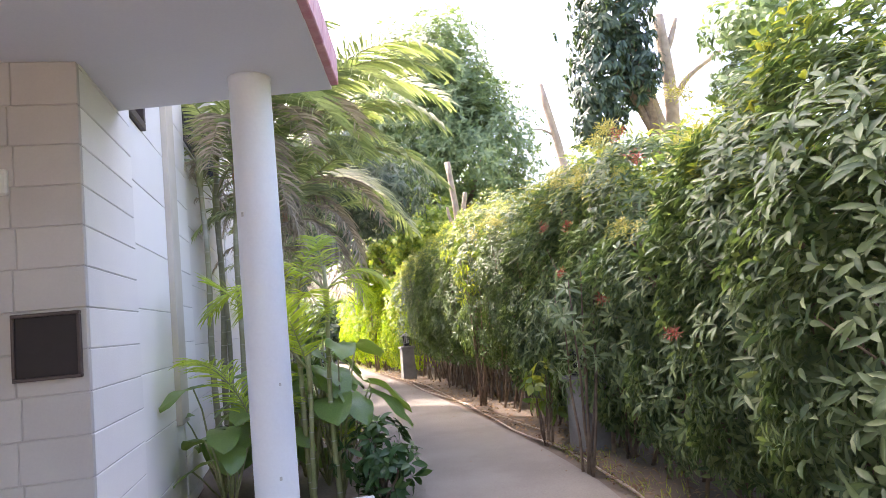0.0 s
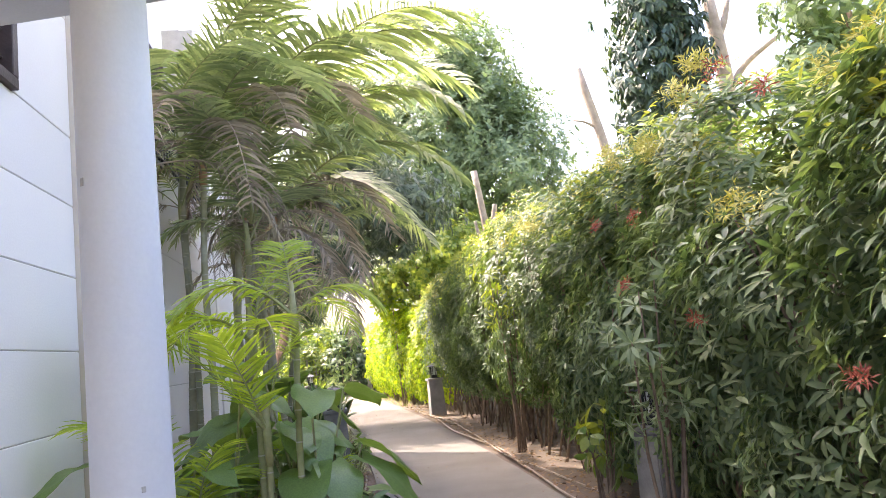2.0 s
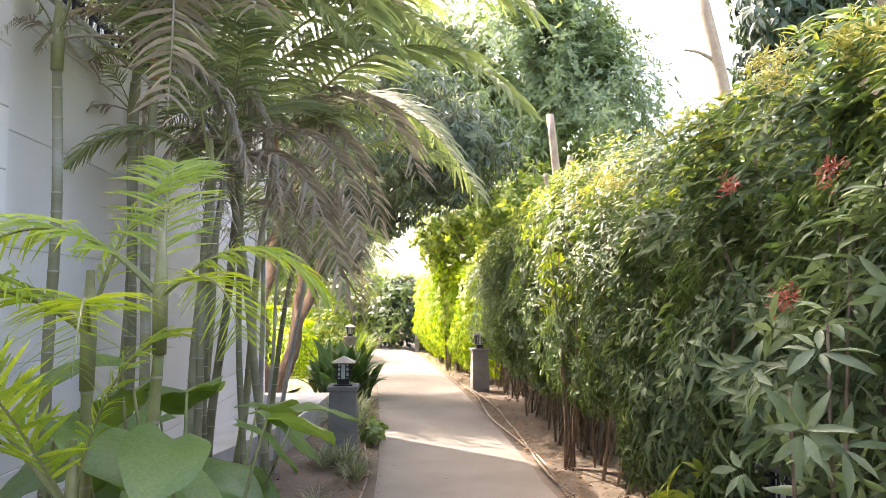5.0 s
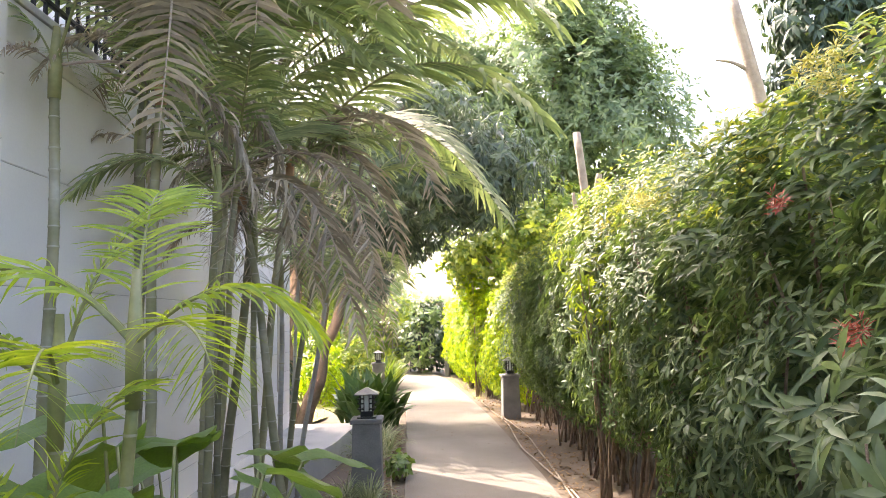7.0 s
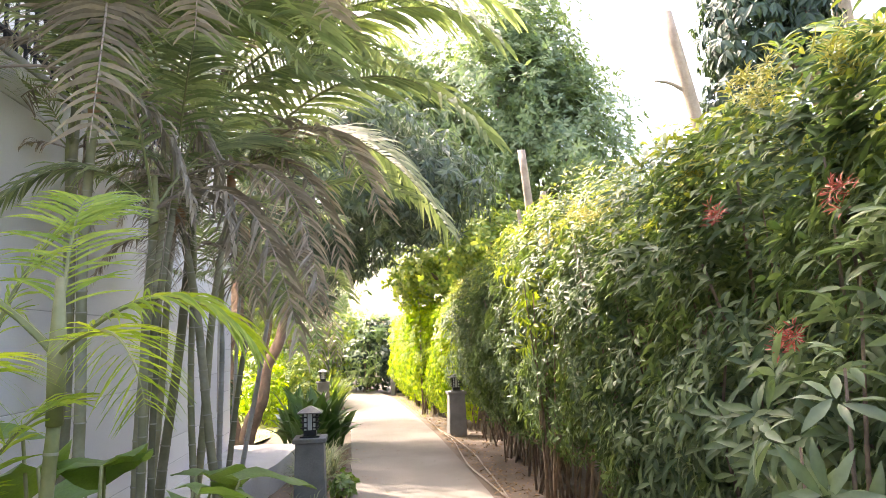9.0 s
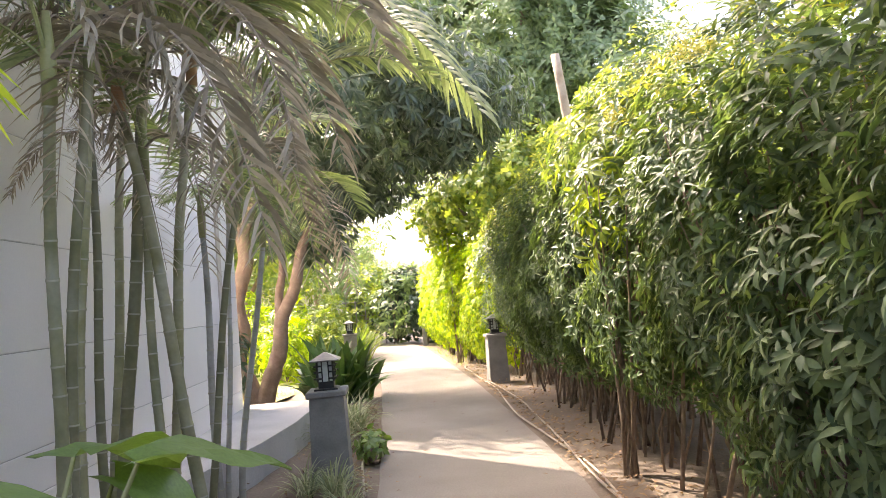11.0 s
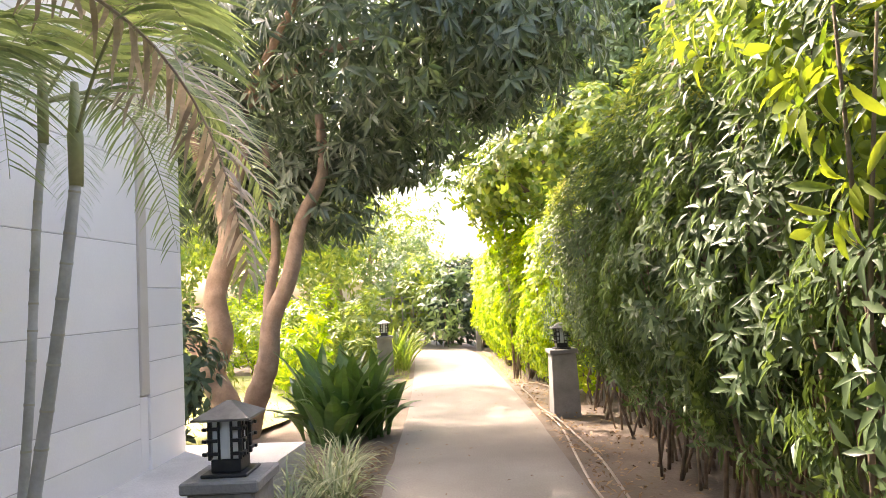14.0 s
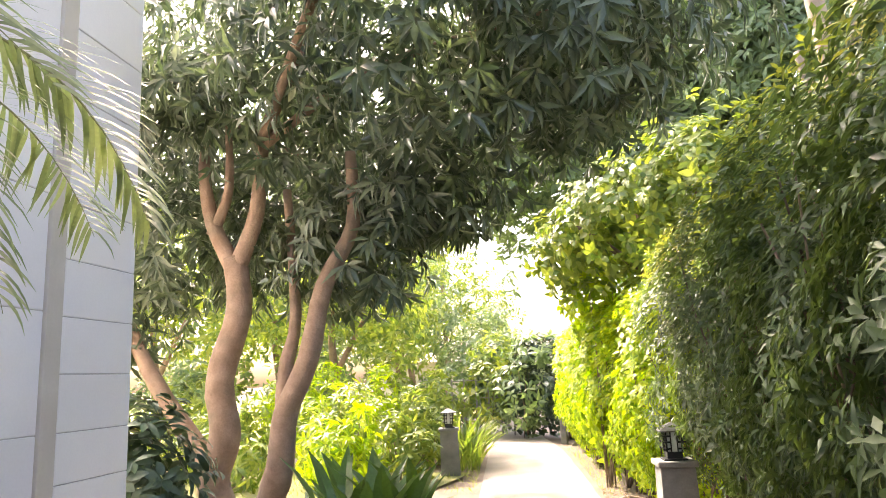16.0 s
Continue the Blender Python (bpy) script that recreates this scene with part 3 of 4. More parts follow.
POSTS = [(1.36, 6.92, 20, 0.73), (-0.88, 16.75, 15, 0.79), (-1.88, 11.12, 12, 0.78), (-4.62, 21.2, 20, 0.76)]
for x, y, a, h in POSTS:
    lantern_post(x, y, a, h)
    lantern(x, y, a, h - 0.015)


# ---- shrubs of the hedge ----
def hedge_shrub_meshes(seed, wide, deep, low, high, count, leaf, wd, mat, fresh=0.12, drop=0.35, per=7, tmpl=BLADE, tf=BLADE_F):
    r = np.random.default_rng(seed)
    n = int(count)
    # rounded box: sides, top and a loose inside
    P = np.stack([r.uniform(-1, 1, n), r.uniform(-1, 1, n), r.uniform(0, 1, n) ** 0.85], 1)
    k = np.maximum(np.abs(P[:, 0]) ** 3 + np.abs(P[:, 1]) ** 3 + np.abs(P[:, 2] * 2 - 1) ** 4, 0.05) ** (1 / 3.3)
    push = np.where(r.uniform(0, 1, n) < 0.72, 1 / k, r.uniform(0.5, 1, n) / np.maximum(k, 0.6))
    Q = np.stack([P[:, 0] * push * deep, P[:, 1] * push * wide, low + (high - low) * np.clip(0.5 + (P[:, 2] - 0.5) * push, 0, 1.02)], 1)
    lump = np.array([noise.noise(Vector(q) * 1.8 + Vector((seed * 3.3, 0, 0))) for q in Q])
    out = np.stack([P[:, 0], P[:, 1], (P[:, 2] * 2 - 1) * 0.8], 1)
    out /= np.linalg.norm(out, axis=1, keepdims=True)
    Q += out * (lump * 0.30)[:, None]
    ragged = low * 0.7 + 0.03 + 0.35 * np.abs(lump)
    keep = (lump > -0.34) & (Q[:, 2] > ragged)
    Q, out = Q[keep], out[keep]
    A = out + np.array([[0, 0, 0.55]])
    tall = Q[:, 2] > low + (high - low) * 0.80
    young = (r.uniform(0, 1, len(Q)) < fresh) & tall
    old = leaf_crown("crown", Q[~young], A[~young], r, mat, tmpl, tf, per=per, length=leaf, width=wd, drop=drop)
    up = Q[young] + np.array([[0, 0, 0.07]])
    fresh_me = leaf_crown("young_and_sunlit_shoots", up, A[young], r, M_NEWLIT, per=5, length=leaf * 0.8, width=wd * 0.8, drop=0.1, spread=0.7)
    stems = []
    for i in range(20):
        a = r.uniform(-0.5, 0.5, 2)
        b = (r.uniform(-0.8, 0.8) * deep, r.uniform(-0.9, 0.9) * wide, low + (high - low) * r.uniform(0.45, 0.9))
        stems.append((bent((a[0] * deep, a[1] * 1.5 * wide, -0.05), b, 0.0, 0.06, 5), [(0.016 - 0.002 * j) * (0.6 + 0.7 * ((i * 37) % 10) / 10) for j in range(6)]))
    return old, fresh_me, [tubes_mesh("stem", [q], M_STEMS, 6) for q in stems]


def place_shrub(meshes, m, label, group, name="hedge_shrub"):
    ob = root(name, m, label, "shrub", group)
    tagged(child("crown", meshes[0], ob), kind="stuff")
    if len(meshes[1].polygons):
        tagged(child("young_growth", meshes[1], ob), "pale young shoots, also the painted yellow of sunlit tops", kind="stuff")
    for me in meshes[2]:
        child("stem", me, ob)
    return ob


FIRE = [hedge_shrub_meshes(s, 0.85, 0.72, 0.2, 2.8, 2300, 0.108, 0.031, M_HEDGE, 0.3, 0.25) for s in (11, 12, 13)]
# FINE has a large fresh share: its yellow tops imitate sunlight
FINE = [hedge_shrub_meshes(s, 0.85, 0.75, 0.55, 2.75, 2100, 0.088, 0.029, M_FINE, 0.4, tmpl=SLIM, tf=SLIM_F) for s in (21, 22, 23)]
GOLD = [hedge_shrub_meshes(s, 0.8, 0.75, 0.1, 2.5, 1250, 0.10, 0.055, M_GOLD, 0.0, tmpl=CHIP, tf=CHIP_F) for s in (31, 32)]


def hedge_x(y):
    return float(np.interp(y, [-4, 3, 5, 7, 9, 11, 13, 15, 17, 19, 22, 26], [2.6, 2.15, 2.05, 1.86, 1.45, 1.08, 0.62, 0.22, -0.18, -0.85, -1.9, -3.0]))


y, i = -0.9, 0
while y < 8.4:
    place_shrub(FIRE[i % 3], pose(hedge_x(y) + random.uniform(-0.06, 0.06), y, 0, 0, 0, 180 * (i % 2) + 9 + random.uniform(-6, 6)) @ Matrix.Diagonal((1, 1, random.uniform(0.84, 1.02), 1)),
                "tall dark green shrub with whorled leaves in the hedge", "hedge shrubs")
    y, i = y + 1.15, i + 1
while y < 18.2:
    place_shrub(FINE[i % 3], pose(hedge_x(y) + random.uniform(-0.08, 0.08), y, 0, 0, 0, 180 * (i % 2) + 14 + random.uniform(-6, 6)) @ Matrix.Diagonal((1, 1, random.uniform(0.98, 1.10), 1)),
                "dense small-leaved green shrub over bare brown stems in the hedge", "hedge shrubs")
    y, i = y + 1.1, i + 1
for k in range(9):
    place_shrub(FINE[(k + 1) % 3], pose(hedge_x(9.0 + 1.1 * k) + 1.05, 9.0 + 1.1 * k, 0, 0, 0, 180 * (k % 2) + random.uniform(-6, 6)) @ Matrix.Diagonal((1, 1, random.uniform(0.9, 1.0), 1)),
                "small-leaved green shrub in the back row of the hedge", "hedge shrubs")
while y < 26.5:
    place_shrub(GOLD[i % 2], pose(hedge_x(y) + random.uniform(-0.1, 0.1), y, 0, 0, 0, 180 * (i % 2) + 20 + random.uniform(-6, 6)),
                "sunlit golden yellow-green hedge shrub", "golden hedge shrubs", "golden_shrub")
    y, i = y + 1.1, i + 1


# ---- palms ----
def cane_mesh(h, r, lean, seed, mat=M_CANE, gap=0.20):
    """A ringed cane from the ground, bent towards lean."""
    rg = random.Random(seed)
    pts, rad = [], []
    z, n = 0.0, 0
    def at(z):
        t = z / h
        return Vector((lean[0] * t ** 1.4 + 0.015 * math.sin(3 * z + seed), lean[1] * t ** 1.4, z - 0.06))
    rings = []
    while z < h:
        for dz, k in ((0, 1.0), (0.006, 1.09), (0.014, 1.08), (0.022, 0.99)):
            pts.append(at(min(z + dz, h)))
            rad.append(r * k * (1 - 0.25 * z / h))
        rings.append(n)
        n += 4
        z += gap * rg.uniform(0.7, 1.25) * (1 - 0.35 * z / h)
    pts.append(at(h))
    rad.append(r * 0.72)
    v, f = tube_data(pts, rad, 9)
    me = mesh_of("cane", v, f, mat, True)
    me.materials.append(M_RING)
    for i, p in enumerate(me.polygons):
        p.material_index = 1 if (i // 9) % 4 == 1 else 0
    return me, at(h)


def frond_mesh(seed, mat, stalk, **kw):
    (rv, rf), (v, f) = frond_data(np.random.default_rng(seed), **kw)
    me = mesh_of("frond", [tuple(p) for p in rv] + [tuple(p) for p in v], list(rf) + [tuple(i + len(rv) for i in q) for q in f], stalk)
    me.materials.append(mat)
    for i, p in enumerate(me.polygons):
        p.material_index = 0 if i < len(rf) else 1
    return me


GREEN = [frond_mesh(41, M_PALM, M_CANEY, length=2.1, leaflet=0.44, arch=0.95, rise=0.95, droop=0.55, pairs=50, width=0.0135),
         frond_mesh(42, M_PALM, M_CANEY, length=1.8, leaflet=0.42, arch=1.15, rise=0.9, droop=0.75, pairs=46, width=0.0135, curl=0.2),
         frond_mesh(43, M_PALM, M_CANEY, length=2.3, leaflet=0.46, arch=0.80, rise=0.90, droop=0.7, pairs=56, curl=0.45, width=0.0135)]
DRY = [frond_mesh(51, M_DRY, M_SNAG, length=1.35, leaflet=0.31, arch=1.3, rise=0.75, droop=0.85, pairs=44, curl=0.9, gap=0.06, width=0.0115),
       frond_mesh(52, M_DRY, M_SNAG, length=1.8, leaflet=0.31, arch=1.05, rise=0.85, droop=0.7, pairs=52, curl=0.9, gap=0.08, width=0.0115)]
YOUNG = [frond_mesh(61, M_PALMY, M_CANEY, length=0.80, leaflet=0.30, arch=0.75, rise=1.3, droop=0.55, pairs=34, width=0.0062, curl=0.25, gap=0.05),
         frond_mesh(62, M_PALMY, M_CANEY, length=0.74, leaflet=0.30, arch=1.0, rise=0.95, droop=0.7, pairs=34, width=0.0065, gap=0.1, curl=0.35)]
FAN = frond_mesh(63, M_PALMY, M_CANEY, length=0.95, leaflet=0.40, arch=0.35, rise=1.0, droop=0.12, pairs=34, width=0.011, v=0.1)


def palm(x, y, h, r, lean, seed, fronds, label, cane_mat=M_CANE, sheath=True, size=1.0, group="cane palms"):
    ob = root("cane_palm", pose(x, y, 0), label, "palm", group)
    me, top = cane_mesh(h, r, lean, seed, cane_mat)
    child("cane", me, ob)
    if sheath:
        child("crownshaft", tubes_mesh("crownshaft", [([top + Vector((0, 0, -0.03)), top + Vector((0, 0, 0.15)), top + Vector((0, 0, 0.36))], [r * 0.95, r * 1.05, r * 0.5])], M_SHEATH if seed in (4, 11, 14) else M_CANEY, 9), ob)
    for me, azi, tip, s in fronds:
        child("frond", me, ob, "", Matrix.Translation(top + Vector((0, 0, 0.15))) @ pose(0, 0, 0, 0, 0, azi) @ pose(0, 0, 0, 0, -tip, 0) @ Matrix.Scale(s * size, 4))
    return ob


LBL = "tall cane palm with ringed stem and arching green fronds"
LBLD = "cane palm with drooping dry grey-brown fronds"


def crown_of(seed, green, dry, size, lean_to=0):
    """Fronds by the golden angle: upright young ones first, drooping and dry ones last."""
    rg = random.Random(seed * 17)
    out = []
    n = green + dry
    for k in range(n):
        azi = lean_to + 137.5 * k + rg.uniform(-20, 20)
        tip = 26 - 46 * k / max(1, n - 1) + rg.uniform(-5, 5)
        me = GREEN[(k + seed) % 3] if k < green else DRY[(k + seed) % 2]
        reach = 1.0 if math.cos(radians(azi)) > -0.2 else 0.62
        out.append((me, azi, tip, size * reach * rg.uniform(0.85, 1.1)))
    return out


PALMS = [  # x, y, height, radius, lean x, lean y, green, dry, size, first azimuth
    (-2.28, 7.0, 3.05, 0.034, -0.05, 0.05, 3, 2, 0.75, 200),
    (-2.50, 8.00, 3.5, 0.040, 0.05, 0.0, 6, 2, 0.95, 330),
    (-2.38, 7.90, 2.9, 0.030, -0.10, 0.1, 4, 2, 0.75, 250),
    (-2.25, 7.80, 3.2, 0.036, 0.08, -0.08, 5, 3, 0.95, 300),
    (-2.00, 8.00, 2.45, 0.030, 0.16, -0.14, 3, 2, 0.95, 280),
    (-2.12, 8.18, 2.7, 0.028, 0.22, 0.0, 4, 2, 0.85, 20),
    (-2.30, 8.50, 3.4, 0.038, 0.18, 0.05, 6, 2, 1.1, 0),
    (-2.22, 8.62, 2.6, 0.026, -0.06, 0.1, 2, 2, 0.8, 60),
    (-2.40, 9.00, 3.6, 0.038, 0.34, 0.1, 6, 2, 1.12, 10),
    (-2.52, 9.10, 3.0, 0.030, 0.10, 0.2, 4, 2, 0.9, 40),
    (-2.25, 9.25, 2.95, 0.034, 0.28, 0.0, 5, 3, 1.05, 350),
    (-2.12, 9.42, 2.3, 0.026, 0.30, 0.1, 2, 2, 0.85, 30),
    (-1.98, 8.75, 2.35, 0.028, -0.18, 0.25, 2, 2, 0.75, 285),
    (-1.85, 8.95, 2.7, 0.036, -0.30, -0.15, 4, 2, 0.85, 330),
    (-2.45, 10.25, 2.15, 0.029, -0.05, 0.05, 4, 0, 0.62, 280),
    (-2.40, 10.50, 2.05, 0.027, 0.30, 0.0, 4, 0, 0.6, 60),
    (-2.58, 10.66, 2.3, 0.022, 0.10, 0.1, 4, 0, 0.65, 20),
]
OVER = {6: [(GREEN[0], -38, 6, 1.35), (DRY[1], -62, 2, 1.3), (GREEN[2], -15, 12, 1.3)],
        8: [(GREEN[2], -30, 10, 1.4), (GREEN[0], 5, 14, 1.4), (DRY[1], -50, 8, 1.3)],
        3: [(DRY[0], -60, 6, 1.25), (DRY[1], -85, 0, 1.1), (GREEN[1], -45, 16, 1.2)],
        10: [(GREEN[0], -20, 0, 1.25), (DRY[1], -35, -4, 1.1), (GREEN[1], 25, 4, 1.2)]}
for k, (x, y, h, r0, lx, ly, green, dry, size, first_azi) in enumerate(PALMS):
    palm(x, y, h, r0, (lx, ly), k + 1, crown_of(k + 1, green, dry, size, first_azi) + ([(GREEN[1], 95, -12, 0.75), (GREEN[0], 70, -16, 0.7)] if k == 16 else []) + OVER.get(k, []), LBLD if dry > 1 else LBL, M_CANEG if k > 13 else M_CANE)
LY = "young yellow-green palm with bright upright fronds beside the porch"
palm(-0.93, 5.66, 1.62, 0.023, (0.0, 0.05), 21, [(YOUNG[1], 15, 4, 0.95), (YOUNG[1], 195, 8, 1.2), (YOUNG[0], 110, 24, 0.85), (YOUNG[1], 330, -14, 0.8)], LY, M_CANEY, True, 0.85, "young palms")
palm(-1.14, 5.72, 1.5, 0.024, (-0.06, 0.02), 22, [(YOUNG[1], 185, 2, 1.3), (YOUNG[1], 300, -6, 1.0), (YOUNG[0], 50, 26, 0.95), (YOUNG[1], 240, -2, 1.1)], LY, M_CANEY, True, 0.85, "young palms")
palm(-1.08, 5.52, 1.0, 0.022, (0, 0), 23, [(FAN, 200, 10, 1.0), (FAN, 255, 16, 0.65), (YOUNG[0], 20, 30, 0.7)], LY, M_CANEY, True, 1.0, "young palms")
palm(-1.42, 5.30, 0.5, 0.028, (0, 0), 26, [(YOUNG[0], 150, 14, 1.25), (YOUNG[0], 215, 20, 1.2), (YOUNG[1], 80, 26, 1.1), (YOUNG[0], 330, 30, 0.8)], LY, M_CANEY, True, 0.85, "young palms")
palm(-1.05, 6.75, 0.15, 0.025, (0, 0), 24, [(YOUNG[1], 300, 30, 0.7), (YOUNG[0], 60, 34, 0.75), (YOUNG[1], 180, 30, 0.8)], LY, M_CANEY, False, 0.85, "young palms")
palm(-1.75, 7.0, 0.2, 0.025, (0, 0), 25, [(YOUNG[0], 200, 40, 1.0), (YOUNG[0], 320, 30, 0.9), (YOUNG[1], 80, 30, 0.9)], LY, M_CANEY, False, 0.85, "young palms")


# ---- ribbon plants ----
def ribbon_mesh(name, seed, n, length, width, spread, arch, mat, base=0.06, fold=0.25, segs=6, profile=(0.4, 0.9, 1.0, 0.85, 0.55, 0.25, 0.02)):
    rg = random.Random(seed)
    verts, faces = [], []
    for i in range(n):
        a = rg.uniform(0, 2 * math.pi)
        out = Vector((math.cos(a), math.sin(a), 0))
        side = Vector((-math.sin(a), math.cos(a), 0))
        p = out * rg.uniform(0, base) + side * rg.uniform(-base, base)
        tilt = rg.uniform(0.1, 1) * spread
        d = (out * tilt + Vector((0, 0, 1))).normalized()
        ln = length * rg.uniform(0.6, 1.1)
        b = len(verts)
        w = width * rg.uniform(0.8, 1.15) / 2
        for j in range(segs + 1):
            k = profile[j * (len(profile) - 1) // segs]
            up = side.cross(d)
            verts += [p + side * w * k - up * w * k * fold, p + up * 0.0, p - side * w * k - up * w * k * fold]
            p = p + d * ln / segs
            d = (d + Vector((0, 0, -arch * (0.3 + j / segs) / segs * 2)) + out * 0.05).normalized()
        for j in range(segs):
            q = b + 3 * j
            faces += [(q, q + 1, q + 4, q + 3), (q + 1, q + 2, q + 5, q + 4)]
    return mesh_of(name, verts, faces, mat)


STRAP = (0.25, 0.35, 0.7, 1.0, 0.95, 0.6, 0.03)
LILY = [ribbon_mesh("leaf", s, 1, 1.1, 0.17, 0.85, 0.75, M_LILY, 0.22, 0.3, 6, STRAP) for s in range(1, 17)]
for i, (x, y, s) in enumerate(((-3.15, 15.2, 1.0), (-2.95, 15.7, 0.95), (-3.45, 15.6, 0.9))):
    ob = root("strap_lily", pose(x, y, -0.02, 0, 0, 70 * i) @ Matrix.Scale(s, 4), "dark green broad-strap clump plant beside the path", "plant", "strap plants")
    for j in range(40):
        child("leaf", LILY[(j + 5 * i) % 16], ob, "", pose(0, 0, 0, 0, 0, 137.5 * j + 31 * i))
VARI = [ribbon_mesh("blades", s, 90, 0.55, 0.016, 1.0, 1.5, M_VARIE, 0.08, 0.3, 5) for s in (5, 6)]
for i, (x, y, s) in enumerate(((-2.35, 12.6, 1.0), (-2.25, 13.1, 1.05), (-2.48, 13.45, 1.0), (-2.55, 14.0, 0.9), (-2.15, 12.15, 0.8), (-1.72, 10.65, 0.75), (-1.98, 10.72, 0.7), (-1.5, 10.2, 0.6), (-1.55, 9.2, 0.5), (-1.35, 8.4, 0.55), (-1.6, 7.6, 0.6))):
    tagged(child("striped_grass_tuft", VARI[i % 2], None, "", pose(x, y, -0.02, 0, 0, 55 * i) @ Matrix.Scale(s, 4)), "tuft of cream-striped arching grass at the path edge", "grass tuft", "striped grass tufts")


# ---- broad heart leaves ----
def heart_mesh(seed):
    """A heart-shaped blade, 1 long, with a sunk midrib and a wavy rim."""
    rg = random.Random(seed)
    rows, n = [], 8
    for i in range(n + 1):
        t = i / n
        w = 0.46 * math.sin(math.pi * min(1, 0.12 + t * 0.88)) ** 0.6 * (1 - 0.35 * t)
        w = w if i < n else 0.005
        z = -0.38 * t * t + 0.10 * t
        back = -0.13 * (1 - t) ** 3
        rows.append([(s * w, t + back * abs(s), z + 0.16 * abs(s) * (1 - t * 0.5) - 0.1 * s * s + 0.045 * math.sin(9 * t + 4 * s + seed) * abs(s)) for s in (-1, -0.5, 0, 0.5, 1)])
    verts = [p for r in rows for p in r]
    faces = [(i * 5 + j, i * 5 + j + 1, i * 5 + j + 6, i * 5 + j + 5) for i in range(n) for j in range(4)]
    return mesh_of("leaf", verts, faces, M_BIG, True)


HEART = [heart_mesh(s) for s in (1, 2, 3)]


def heart_plant(x, y, n, size, height, seed, label="broad heart-leaved plant at the foot of the palms"):
    rg = random.Random(seed)
    ob = root("heart_leaf_plant", pose(x, y, -0.02), label, "plant", "heart-leaved plants")
    for i in range(n):
        a = 360 * i / n + rg.uniform(-25, 25)
        h, out = height * rg.uniform(0.45, 1.05), rg.uniform(0.12, 0.42)
        tip = Vector((math.cos(radians(a)) * out, math.sin(radians(a)) * out, h))
        child("stalk", tubes_mesh("stalk", [(bent((0, 0, 0), tip, 0.08 * h, 0.01, 5, rg), [0.011, 0.010, 0.009, 0.008, 0.007, 0.006])], M_CANEY, 6), ob)
        child("leaf", HEART[i % 3], ob, "", Matrix.Translation(tip) @ pose(0, 0, 0, 0, 0, a - 90) @ pose(0, 0, 0, rg.uniform(-30, 5), rg.uniform(-15, 15), 0) @ Matrix.Scale(size * rg.uniform(0.75, 1.15), 4))


heart_plant(-1.72, 5.45, 9, 0.34, 1.05, 1)
heart_plant(-1.15, 6.5, 12, 0.34, 1.15, 2)
heart_plant(-1.58, 6.45, 12, 0.34, 1.02, 3)
heart_plant(-1.45, 6.95, 12, 0.34, 1.1, 4)
heart_plant(-0.95, 5.98, 10, 0.40, 1.58, 7)
heart_plant(-1.22, 6.2, 10, 0.40, 1.6, 9)
heart_plant(-1.42, 5.75, 8, 0.36, 1.3, 8)
heart_plant(-2.05, 6.3, 7, 0.34, 0.9, 5)
heart_plant(-1.05, 6.95, 6, 0.26, 0.5, 6)


# ---- small shrubs ----
def bush(name, x, y, blobs, count, leaf, wd, mat, seed, label, category="shrub", group="", stems=6, drop=0.35, per=7, z=0.0, tmpl=BLADE, tf=BLADE_F, shell=0.45):
    r = np.random.default_rng(seed)
    ob = root(name, pose(x, y, z), label, category, group)
    C, A = clumps(blobs, count, r, shell)
    C[:, 2] = np.maximum(C[:, 2], 0.03)
    tagged(child("crown", leaf_crown("crown", C, A, r, mat, tmpl, tf, per=per, length=leaf, width=wd, drop=drop), ob), kind="stuff")
    rg = random.Random(seed)
    for i in range(stems):
        c, rad = blobs[i % len(blobs)]
        tip = (c[0] + rad[0] * rg.uniform(-0.6, 0.6), c[1] + rad[1] * rg.uniform(-0.6, 0.6), c[2] + rad[2] * rg.uniform(-0.2, 0.6))
        child("stem", tubes_mesh("stem", [(bent((rg.uniform(-0.06, 0.06), rg.uniform(-0.06, 0.06), -0.05), tip, 0, 0.02, 4, rg), [0.014, 0.012, 0.010, 0.007, 0.004])], M_STEMS, 6), ob)
    return ob


bush("small_shrub", -0.62, 5.75, [((0, 0, 0.42), (0.32, 0.32, 0.36)), ((0.12, -0.1, 0.25), (0.28, 0.28, 0.24))], 60, 0.13, 0.055, M_LILY, 3, "small glossy dark green shrub beside the planter kerb")
bush("small_shrub", -1.70, 11.75, [((0, 0, 0.16), (0.16, 0.25, 0.16))], 22, 0.09, 0.06, M_BIG, 4, "low creeping leafy weed at the path edge")
bush("small_shrub", -4.75, 14.55, [((0, 0, 0.8), (0.55, 0.5, 0.8)), ((-0.5, 0.2, 0.5), (0.5, 0.5, 0.5))], 260, 0.16, 0.07, M_DARK, 5, "dark glossy shrub at the house corner")
bush("small_shrub", 1.0, 7.35, [((0, 0, 0.6), (0.22, 0.25, 0.35))], 8, 0.15, 0.075, M_BACK, 6, "pale green sapling with broad leaves under the hedge")
